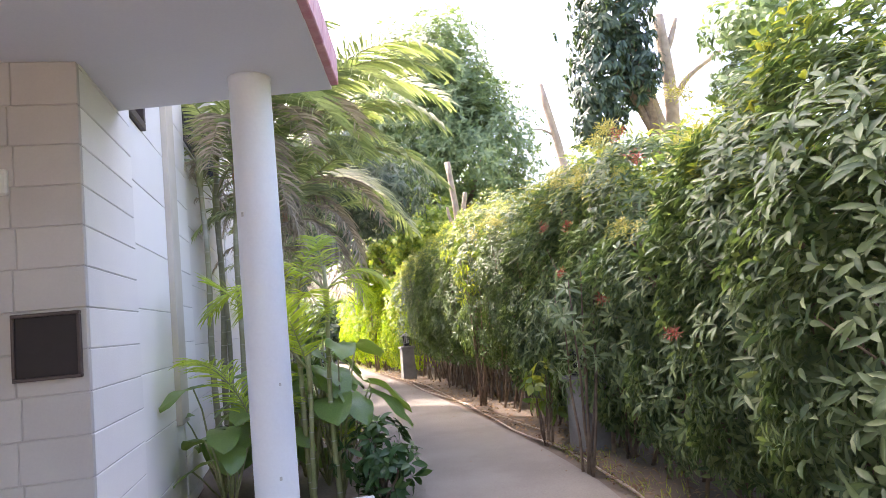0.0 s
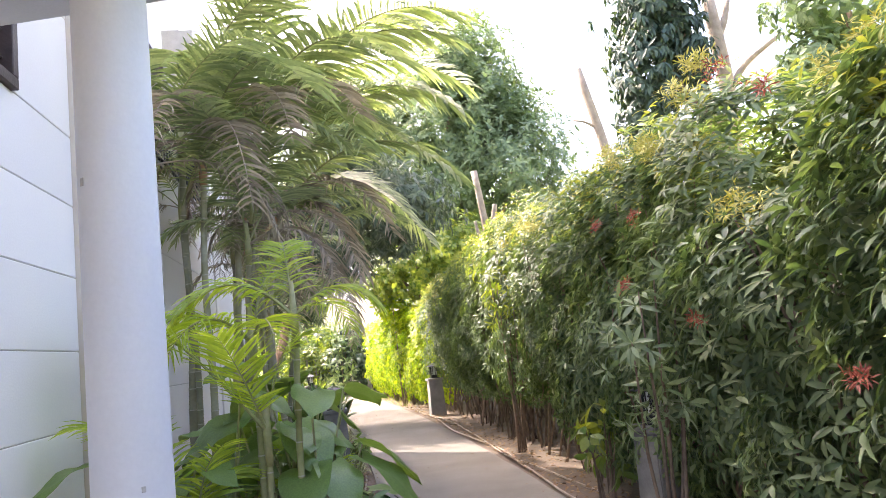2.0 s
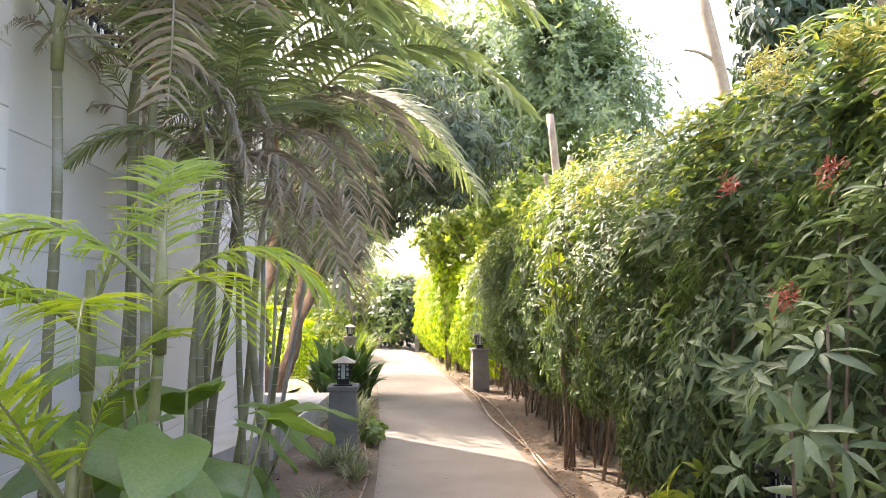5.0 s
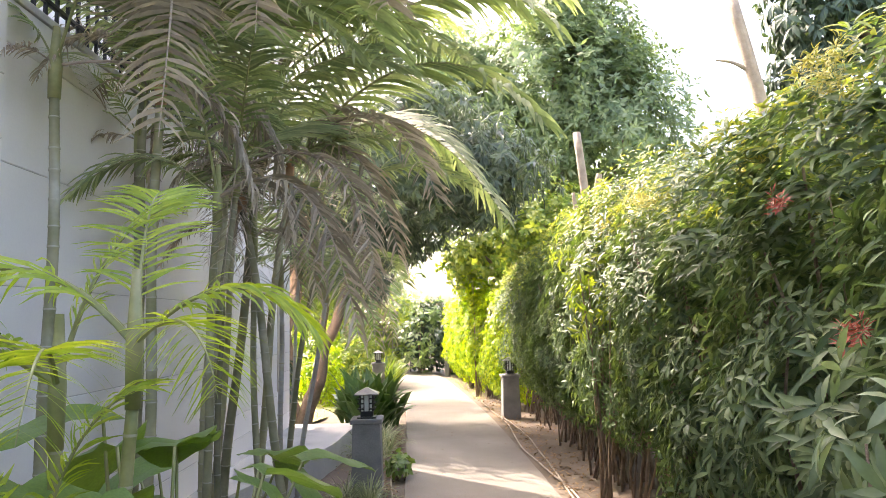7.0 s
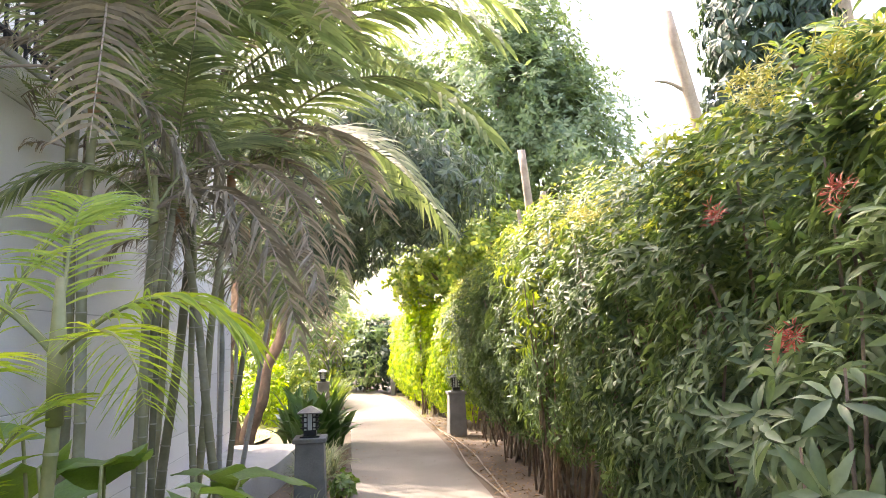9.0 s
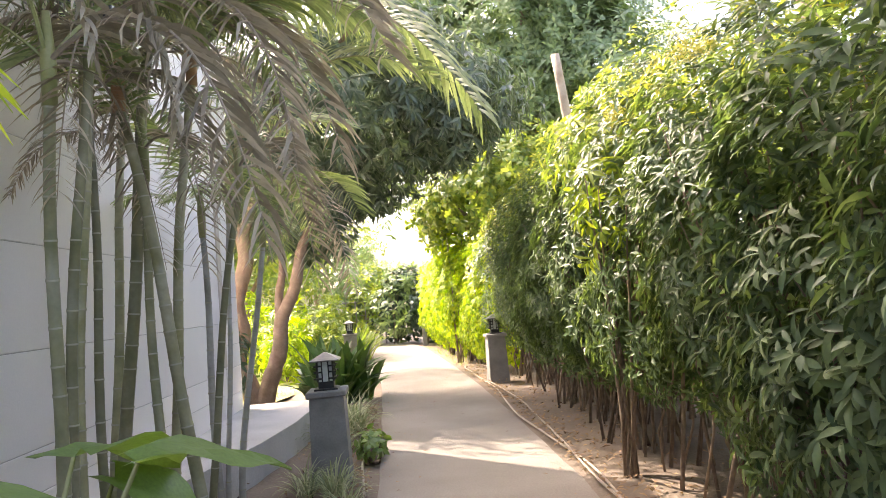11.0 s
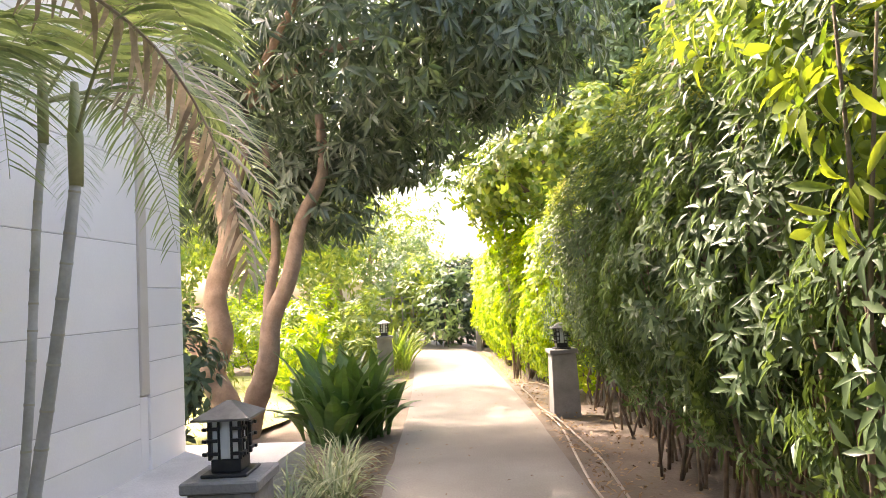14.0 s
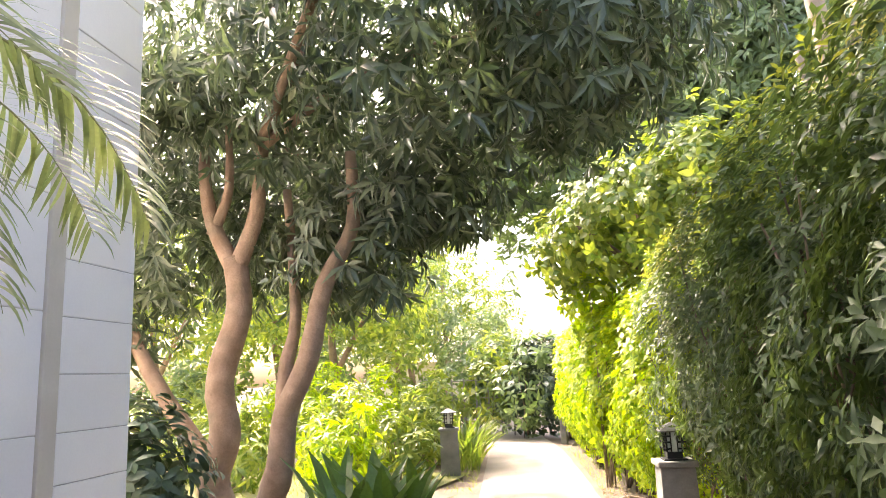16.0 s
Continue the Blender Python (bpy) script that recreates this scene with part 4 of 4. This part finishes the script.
for i, (x, y, w, h) in enumerate(((-5.2, 18.6, 0.7, 1.1), (-5.9, 19.6, 0.9, 1.3), (-5.2, 20.6, 0.7, 1.2), (-6.4, 21.6, 1.0, 1.6), (-5.6, 22.6, 0.8, 1.4), (-7.6, 19.4, 1.0, 1.2), (-7.9, 22.0, 1.2, 1.8), (-9.4, 20.5, 1.2, 1.6), (-6.3, 24.0, 1.0, 1.5))):
    bush("garden_shrub", x, y, [((0, 0, h * 0.5), (w * 0.7, w * 0.7, h * 0.45)), ((w * 0.5, -w * 0.3, h * 0.35), (w * 0.5, w * 0.5, h * 0.35)), ((-w * 0.5, w * 0.2, h * 0.6), (w * 0.5, w * 0.5, h * 0.5)), ((w * 0.2, w * 0.4, h * 0.85), (w * 0.35, w * 0.35, h * 0.4))], int(210 * w), 0.19, 0.055, M_GOLD if i % 3 == 0 else M_BACK, 70 + i, "sunlit yellow-green garden shrub by the lawn" if i % 3 == 0 else "light green leafy garden shrub by the lawn", group="lawn shrubs", drop=0.2)
for i, (x, y) in enumerate(((-4.75, 22.4), (-5.0, 23.3), (-4.6, 21.9))):
    tagged(child("blade_plant", ribbon_mesh("blades", 80 + i, 60, 1.0, 0.05, 0.7, 0.8, M_BACK, 0.2, 0.3, 6, STRAP), None, "", pose(x, y, -0.02)), "tall light green blade-leaved clump by the path", "plant", "blade plants")
DARKH = [((0, 0, 1.1), (0.9, 0.9, 1.1)), ((0.3, 0, 2.0), (0.7, 0.7, 0.7))]
for i, (x, y) in enumerate(((-5.0, 28.2), (-3.9, 27.6), (-6.4, 29.6), (-3.0, 26.9))):
    bush("ivy_hedge", x, y, DARKH, 420, 0.15, 0.09, M_DARK if i != 2 else M_HEDGE, 90 + i, "dark green ivy-covered hedge where the path bends", group="far hedge", drop=0.4)


# added golden leaf mass: paints the sunlit left edge of the arch tree
bush("climber", -1.95, 20.4, [((0, 0, 2.7), (0.55, 0.6, 0.9)), ((0.15, 0, 1.4), (0.5, 0.5, 1.2)), ((-0.1, 0.2, 3.5), (0.45, 0.45, 0.5))], 330, 0.13, 0.09, M_GOLD, 99, "climber above the golden hedge, sunlight put into its yellow-green leaves", "climber")
bush("small_shrub", 1.12, 5.95, [((0, 0, 1.35), (0.28, 0.32, 0.55)), ((0, -0.1, 0.9), (0.25, 0.3, 0.4)), ((0.15, 0, 1.8), (0.2, 0.25, 0.3))], 62, 0.12, 0.032, M_PALE, 98, "light green shrub pushing out of the hedge")
bush("small_shrub", 1.62, 6.5, [((0, 0, 0.92), (0.24, 0.2, 0.26)), ((0.2, -0.1, 0.6), (0.25, 0.2, 0.35))], 46, 0.11, 0.042, M_HEDGE, 97, "leafy green shoots hiding the pedestal lantern")
# added leaf mass whose yellow stands for sun on the hedge face
bush("golden_shoots", 0.55, 10.9, [((0, 0, 2.5), (0.45, 0.7, 0.45)), ((-0.05, -0.6, 2.0), (0.3, 0.5, 0.5)), ((0.3, 0.5, 2.9), (0.45, 0.7, 0.3))], 130, 0.11, 0.034, M_SUNLEAF, 96, "hedge-face leaves with sunlight put into their yellow colour", group="", drop=0.5, stems=8)
# ---- trees ----
def tree(name, x, y, limbs, blobs, count, leaf, wd, mat, seed, label, bark=M_BARK, per=7, drop=0.5, tmpl=BLADE, tf=BLADE_F, shell=0.35, group="", lump=0.22):
    r = np.random.default_rng(seed)
    ob = root(name, pose(x, y, 0), label, "tree", group)
    for i, (pts, r0, r1) in enumerate(limbs):
        fine = []
        for a, b in zip(pts, pts[1:]):
            fine += [Vector(a).lerp(Vector(b), k / 4) for k in range(4)]
        fine.append(Vector(pts[-1]))
        for _ in range(2):
            fine = [fine[0]] + [(fine[k - 1] + fine[k] * 2 + fine[k + 1]) / 4 for k in range(1, len(fine) - 1)] + [fine[-1]]
        n = len(fine)
        rad = [(r0 + (r1 - r0) * k / (n - 1)) * (1 + 0.10 * noise.noise((k * 0.9, seed, i))) for k in range(n)]
        child("trunk" if i == 0 else "limb", tubes_mesh("limb", [(fine, rad)], bark, 12), ob)
    if count:
        C, A = clumps(blobs, count, r, shell, lump)
        tagged(child("crown", leaf_crown("crown", C, A, r, mat, tmpl, tf, per=per, length=leaf, width=wd, drop=drop), ob), kind="stuff")
    return ob


# last two limbs and crown lobes are added to shade the hedge and path
tree("mango_tree", -4.45, 15.6,
     [([(0, 0, -0.1), (-0.16, 0, 0.3), (-0.40, 0, 0.72), (-0.20, 0, 1.12), (-0.34, 0, 1.6), (-0.06, 0, 2.25), (-0.15, 0, 2.75)], 0.17, 0.11),
      ([(0.02, 0, -0.1), (0.16, 0, 0.35), (0.40, -0.05, 0.85), (0.42, -0.05, 1.3), (0.72, -0.1, 1.75), (0.85, -0.1, 2.4), (1.15, 0.0, 2.9), (1.1, 0.0, 3.6)], 0.15, 0.05),
      ([(0.42, -0.05, 1.25), (0.40, 0, 1.7), (0.48, 0.1, 2.1), (0.3, 0.2, 3.4)], 0.08, 0.04),
      ([(-0.15, 0, 2.65), (-0.42, 0, 3.1), (-0.55, 0, 3.7), (-0.5, 0.1, 4.5)], 0.09, 0.04),
      ([(-0.15, 0, 2.6), (0.12, 0, 3.15), (0.2, -0.1, 3.8), (0.8, -0.2, 4.7)], 0.09, 0.04),
      ([(-0.42, 0, 3.0), (-0.2, 0, 3.4), (-0.25, 0, 4.2)], 0.06, 0.03),
      ([(-0.3, 0.0, 0.75), (-0.75, 0.1, 1.15), (-1.3, 0.15, 1.75), (-2.0, 0.2, 2.9)], 0.11, 0.06),
      ([(0.2, -0.1, 3.75), (1.2, -0.1, 4.3), (2.4, 0, 4.5), (3.4, 0.1, 4.6)], 0.05, 0.02),
      ([(0.2, -0.1, 3.8), (1.5, -1.2, 4.5), (2.2, -1.8, 4.8), (2.6, -2.3, 4.9)], 0.05, 0.02),
      ([(-0.5, 0.1, 4.3), (-0.8, 2.0, 4.5), (-1.1, 4.2, 4.6)], 0.05, 0.02)],
     [((-0.3, 0.7, 4.6), (2.5, 2.3, 1.35)), ((2.0, -0.3, 4.35), (2.1, 2.1, 1.25)), ((3.2, -0.2, 4.3), (1.25, 1.8, 1.05)), ((0.1, 1.1, 3.1), (1.7, 0.8, 0.8)), ((0.95, 0.3, 2.85), (0.85, 0.7, 0.75)), ((-1.5, 0.6, 3.2), (1.3, 1.2, 1.0)), ((-1.9, 0.2, 2.2), (0.6, 0.6, 0.6)), ((1.6, 0.6, 3.3), (0.8, 0.9, 0.5)), ((-0.4, -0.9, 4.1), (0.9, 0.6, 0.45)), ((2.5, -1.9, 4.9), (1.0, 0.8, 0.5)), ((-1.2, 4.4, 4.6), (1.7, 1.6, 0.8))],
     5200, 0.21, 0.055, M_MANGO, 5, tmpl=SLIM, tf=SLIM_F, label="spreading mango tree with crooked brown trunks and dark drooping leaves", drop=0.95, per=8, shell=0.3)
# the lighter leaf material puts sunlight into this crown's colour
tree("arch_tree", -1.0, 19.6, [([(0.35, 0, -0.1), (0.3, 0, 1.5), (0.1, 0, 2.8), (-0.2, 0, 3.6)], 0.12, 0.06), ([(0.3, 0, 1.6), (0.6, 0, 2.6), (0.9, 0, 3.6)], 0.07, 0.04), ([(0.15, 0, 2.4), (-0.4, -0.1, 3.0), (-1.0, -0.1, 3.5)], 0.06, 0.03)],
     [((-0.3, 0, 3.5), (1.2, 1.2, 0.9)), ((0.7, -0.2, 3.9), (1.2, 1.2, 1.0)), ((-1.2, 0.2, 3.2), (0.6, 0.7, 0.7))], 1100, 0.14, 0.08, M_BACK, 8, "climber-clad small tree arching over the golden hedge", bark=M_STEMS)
pale = tree("pale_tree", 0.1, 23.0, [([(0, 0, -0.1), (0.1, 0, 3), (-0.1, 0, 6.5), (0, 0, 10)], 0.22, 0.05), ([(0, 0, 3.0), (1.2, 0, 5.0), (1.9, 0, 7)], 0.12, 0.04), ([(0.05, 0, 3.5), (-1.2, 0, 5.5), (-1.8, 0, 8)], 0.12, 0.04)],
     [((-0.4, 0, 8.0), (2.5, 2.2, 3.0)), ((1.6, 0, 6.6), (2.3, 2.2, 2.6)), ((1.4, 0.4, 8.8), (1.6, 1.6, 1.8)), ((-1.2, 0.2, 5.2), (1.8, 1.8, 2.2)), ((2.4, 0, 4.4), (1.6, 1.5, 1.8)), ((-2.2, 0, 7.4), (1.5, 1.5, 2.0)), ((0.6, 0, 10.2), (1.5, 1.5, 1.6)), ((-3.4, -0.5, 6.0), (1.9, 1.8, 2.4)), ((-3.0, 0, 8.6), (1.7, 1.6, 1.8))], 12500, 0.22, 0.085, M_NEEM, 9, "tall pale green feathery tree behind the hedge", per=8, drop=0.15, tmpl=CHIP, tf=CHIP_F, lump=0.3)
tree("weeping_tree", 4.0, 14.0, [([(0.9, 0, -0.1), (0.85, 0, 3.0), (0.75, 0, 5.0), (0.3, 0, 7.6)], 0.20, 0.08), ([(0.8, 0, 4.6), (0.2, 0, 6.0), (-0.3, 0, 7.2)], 0.09, 0.04)],
     [((0.1, 0, 7.5), (0.95, 0.9, 1.1)), ((-0.25, 0, 6.1), (0.75, 0.8, 1.1)), ((-0.4, 0, 5.2), (0.55, 0.6, 0.8)), ((0.55, 0.1, 6.3), (0.55, 0.6, 1.0))], 1250, 0.20, 0.07, M_DARK, 10, "dark blue-green weeping tree above the hedge", per=7, drop=1.6, bark=M_STEMS)
tree("cut_tree", 5.2, 14.4, [([(0, 0, -0.1), (-0.05, 0, 3), (0.15, 0, 5.6), (0.05, 0, 7.4)], 0.20, 0.12), ([(0.1, 0, 5.4), (0.5, 0, 6.0), (1.3, 0, 6.5)], 0.08, 0.04), ([(0.05, 0, 6.4), (0.3, 0, 6.9), (0.42, 0, 7.3)], 0.08, 0.05), ([(0, 0, 4.4), (-0.35, 0, 5.8), (-0.45, 0, 7.2)], 0.12, 0.07)], [], 0, 0, 0, M_DARK, 11, "bare pollarded tree with pale cut stumps", bark=M_SNAG)
tree("pale_tree", 6.6, 12.6, [([(0, 0, -0.1), (0, 0, 4), (0.1, 0, 6)], 0.12, 0.05)], [((0, 0, 6.3), (1.2, 1.0, 0.9)), ((-0.6, 0, 5.3), (0.6, 0.6, 0.6))], 420, 0.20, 0.09, M_NEEM, 12, "young light green tree top above the hedge", per=7)
tree("snag", 1.95, 11.0, [([(0.25, 0, -0.1), (0.3, 0, 2.5), (0.28, 0, 3.6), (0.0, 0, 5.0)], 0.085, 0.06), ([(0.2, 0, 4.1), (0.0, 0, 4.25), (-0.16, 0, 4.28)], 0.025, 0.01)], [], 0, 0, 0, M_DARK, 13, "bare cut tree stem rising out of the hedge", bark=M_SNAG, group="cut stems")
tree("snag", 0.5, 15.9, [([(0.1, 0, -0.1), (0.12, 0, 2.5), (0.1, 0, 3.7), (-0.02, 0, 4.95)], 0.09, 0.065), ([(0.1, 0, 3.5), (0.25, 0, 3.8), (0.33, 0, 4.2)], 0.06, 0.05), ([(0.1, 0, 3.3), (-0.08, 0, 3.6), (-0.12, 0, 3.9)], 0.04, 0.03)], [], 0, 0, 0, M_DARK, 14, "bare forked cut stem rising out of the hedge", bark=M_SNAG, group="cut stems")
TREEBLOBS = [((0, 0, 4.2), (2.2, 2.0, 1.6)), ((1.0, 0.3, 3.0), (1.5, 1.5, 1.2)), ((-1.1, -0.2, 3.2), (1.6, 1.5, 1.3)), ((0.2, 0, 5.6), (1.3, 1.3, 1.0))]
first = tree("garden_tree", -8.6, 24.5, [([(0, 0, -0.1), (0.1, 0, 1.2), (-0.1, 0, 2.4), (0, 0, 4.5)], 0.13, 0.06), ([(0, 0, 1.7), (0.8, 0, 3.0)], 0.07, 0.04)], TREEBLOBS, 1150, 0.20, 0.09, M_BACK, 15, "sunlit light green garden tree beyond the lawn", per=6, tmpl=CHIP, tf=CHIP_F, group="garden trees")
second = tree("garden_tree", -10.6, 33.5, [([(0, 0, -0.1), (0.1, 0, 1.2), (-0.1, 0, 2.4), (0, 0, 4.5)], 0.15, 0.06)], TREEBLOBS, 1250, 0.22, 0.09, M_NEEM, 16, "pale green garden tree beyond the bend of the path", per=6, tmpl=CHIP, tf=CHIP_F, group="garden trees")
for i, (x, y, s) in enumerate(((-11.5, 22.0, 1.0), (-12.5, 28.0, 1.2), (-9.5, 30.0, 1.0), (-14.5, 34.0, 1.5), (-11.0, 38.0, 1.3), (-7.2, 32.5, 0.62), (-18.0, 26.0, 1.4), (-20.0, 40.0, 1.8), (-1.0, 46.0, 1.3), (2.0, 38.0, 1.5), (8.0, 30.0, 1.4), (10.0, 20.0, 1.1), (9.0, 9.0, 0.9), (10.0, 1.0, 1.0), (14.0, 38.0, 1.8), (-15.0, 17.0, 1.1), (6.5, -7.0, 1.3), (-3.0, -11.0, 1.3))):
    copy_thing((first, second)[i % 2], pose(x, y, 0, 0, 0, 47 * i) @ Matrix.Scale(s, 4))

for i in range(15):
    x = -21 + i * 1.15
    bush("back_shrub", x, 26.5 + 1.3 * math.sin(i * 1.7) + max(0, x + 9) * 0.5, [((0, 0, 1.1), (1.0, 0.9, 1.0)), ((0.3, 0.2, 2.0), (0.8, 0.7, 0.8))], 190, 0.24, 0.10, M_BACK if i % 2 else M_NEEM, 120 + i, "light green boundary shrub behind the lawn", group="boundary shrubs", per=6, stems=3, tmpl=CHIP, tf=CHIP_F)

# distance: a roof among the trees and a garden fence at the bend
far = root("far_house", pose(-13.5, 47, 0, 0, 0, 12), "distant low house with a brown ridged roof", "house")
child("wall", box_mesh("wall", -4, 4, -2, 2, 0, 2.4, M_PIER), far)
child("roof", mesh_of("roof", [(-4.5, -2.5, 2.4), (4.5, -2.5, 2.4), (4.5, 2.5, 2.4), (-4.5, 2.5, 2.4), (-3.6, 0, 3.7), (3.6, 0, 3.7)], [(0, 1, 5, 4), (2, 3, 4, 5), (1, 2, 5), (3, 0, 4), (3, 2, 1, 0)], M_ROOF), far)
fence = root("garden_fence", pose(-6.9, 27.6, 0), "thin grey metal garden fence at the path bend", "fence", kind="")
for i in range(7):
    child("post", box_mesh("post", -0.02, 0.02, -0.02, 0.02, -0.1, 1.5, M_POST), fence, "", pose(0.3 * i, 0.1 * i, 0))
for z in (0.5, 1.0, 1.45):
    child("rail", tubes_mesh("rail", [([(0, 0, z), (1.8, 0.6, z)], [0.014, 0.014])], M_POST, 6), fence)
stub = root("marker_post", pose(-3.75, 26.2, 0), "short weathered cement marker post", "post")
child("shaft", box_mesh("shaft", -0.07, 0.07, -0.07, 0.07, -0.05, 0.75, M_POST, 0.01), stub)


# ---- flowers in the hedge ----
def flower_cluster(x, y, z, mat, seed, label, s=1.0):
    r = np.random.default_rng(seed)
    n = 9 if mat is M_RED else 26
    C = r.normal(0, 0.022 if mat is M_RED else 0.042, (n, 3))
    A = np.array([[-0.6, -0.5, 0.8]] * n) + r.normal(0, 0.5, (n, 3))
    tagged(child("bloom", leaf_crown("bloom", C, A, r, mat, per=8, length=0.036 * s, width=0.007 * s, drop=0.0, spread=0.8, jitter=0.02), None, "", pose(x, y, z)), label, "flower", "hedge flowers", "" if mat is M_RED else "stuff")


rg = random.Random(4)
for i in range(11):
    y = 3.7 + i * 0.31
    z = (2.5, 1.2, 2.3, 1.9, 2.6, 1.45, 2.4, 2.1, 1.7, 2.6, 2.2)[i]
    flower_cluster(hedge_x(y) - 0.80 - rg.uniform(-0.04, 0.06) + 0.16 * max(0, z - 2.0), y, z, M_RED if i % 3 else M_BUD, i, "small spray of red tubular flowers in the hedge" if i % 3 else "pale yellow bud spray in the hedge", 1.0 if i % 3 else 1.1)
for i in range(22):
    y = 4.2 + i * 0.42
    flower_cluster(hedge_x(y) - rg.uniform(0.25, 0.72), y, rg.uniform(2.35, 2.75), M_BUD, 40 + i, "pale yellow bud spray on the hedge top", 1.2)


# ---- hoses ----
def hose(points, label):
    cu = bpy.data.curves.new("garden_hose", "CURVE")
    cu.dimensions, cu.bevel_depth, cu.bevel_resolution = "3D", 0.0105, 3
    sp = cu.splines.new("NURBS")
    sp.points.add(len(points) - 1)
    sp.use_endpoint_u, sp.order_u = True, 4
    for p, q in zip(sp.points, points):
        p.co = (*q, 1)
    cu.materials.append(M_HOSE)
    return tagged(new("garden_hose", cu), label, "hose", "hoses")


rg = random.Random(9)
hose([(path_smooth(y) + 0.90 + 0.06 * math.sin(y * 1.3) + rg.uniform(-0.04, 0.04), y, 0.022) for y in np.arange(3.0, 17.6, 0.7)], "pale garden hose lying along the path edge")
hose([(path_smooth(y) + 1.0 + 0.10 * math.sin(y * 0.9 + 1) + rg.uniform(-0.05, 0.05), y, 0.024) for y in np.arange(8.0, 19.5, 0.7)] + [(-1.55, 19.6, 0.024), (-1.25, 18.9, 0.024)], "second faded hose with a loop near the pedestal")
hose([(path_smooth(y) - 0.92 + 0.05 * math.sin(y * 2), y, 0.022) for y in np.arange(8.0, 13.2, 0.6)], "pale garden hose beside the planting bed")


# ---- litter and weeds ----
def scatter(name, n, seed, region, size, mat, label, category, flat=0.25, tmpl=CHIP, tf=CHIP_F):
    r = np.random.default_rng(seed)
    P = np.array([region(r) for _ in range(n)])
    a = r.uniform(0, 2 * math.pi, n)
    D = np.stack([np.cos(a), np.sin(a), r.normal(0, flat, n)], 1)
    N = np.stack([r.normal(0, flat, n), r.normal(0, flat, n), np.ones(n)], 1)
    v, f = leaves(P, D, N, size * r.uniform(0.5, 1.3, n), size * 0.45 * r.uniform(0.6, 1.2, n), tmpl, tf)
    return tagged(child(name, mesh_of(name, v, f, mat)), label, category, kind="stuff")


def right_bed(r):
    y = r.uniform(2, 20)
    return (path_smooth(y) + 0.86 + r.exponential(0.35), y, 0.02 + r.uniform(0, 0.03))


def left_bed(r):
    y = r.uniform(6.5, 15)
    return (path_smooth(y) - 0.86 - r.exponential(0.3), y, 0.02 + r.uniform(0, 0.03))


def on_path(r):
    y = r.uniform(6, 24)
    return (path_smooth(y) + r.choice([-1, 1]) * (0.78 - min(0.75, r.exponential(0.22))), y, 0.024)


scatter("leaf_litter", 2600, 1, right_bed, 0.075, M_LITTER, "dry brown leaf litter under the hedge", "litter")
scatter("leaf_litter", 1300, 2, left_bed, 0.075, M_LITTER, "dry brown leaf litter in the planting bed", "litter")
scatter("leaf_litter", 260, 3, on_path, 0.05, M_LITTER, "few fallen leaves on the path", "litter", 0.1)
r = np.random.default_rng(12)
gp = np.array([(path_smooth(y) + 0.9 + r.exponential(0.18), y, -0.01) for y in r.uniform(3.5, 7.2, 500)] + [(path_smooth(y) + s * (0.88 + r.exponential(0.25)), y, -0.01) for y, s in zip(r.uniform(19.5, 25, 900), r.choice([-1, 1], 900))] + [(r.uniform(-9, -4.4), r.uniform(14.8, 21), 0.0) for _ in range(2600)])
ga = r.normal(0, 0.6, (len(gp), 2))
gD = np.stack([ga[:, 0], ga[:, 1], np.ones(len(gp))], 1)
tagged(child("grass", mesh_of("grass", *leaves(gp, gD, np.stack([np.ones(len(gp)), ga[:, 1], -ga[:, 0]], 1), r.uniform(0.05, 0.14, len(gp)), r.uniform(0.008, 0.016, len(gp)), CHIP, CHIP_F), M_GRASS)), "thin green and straw grass blades", "grass", kind="stuff")
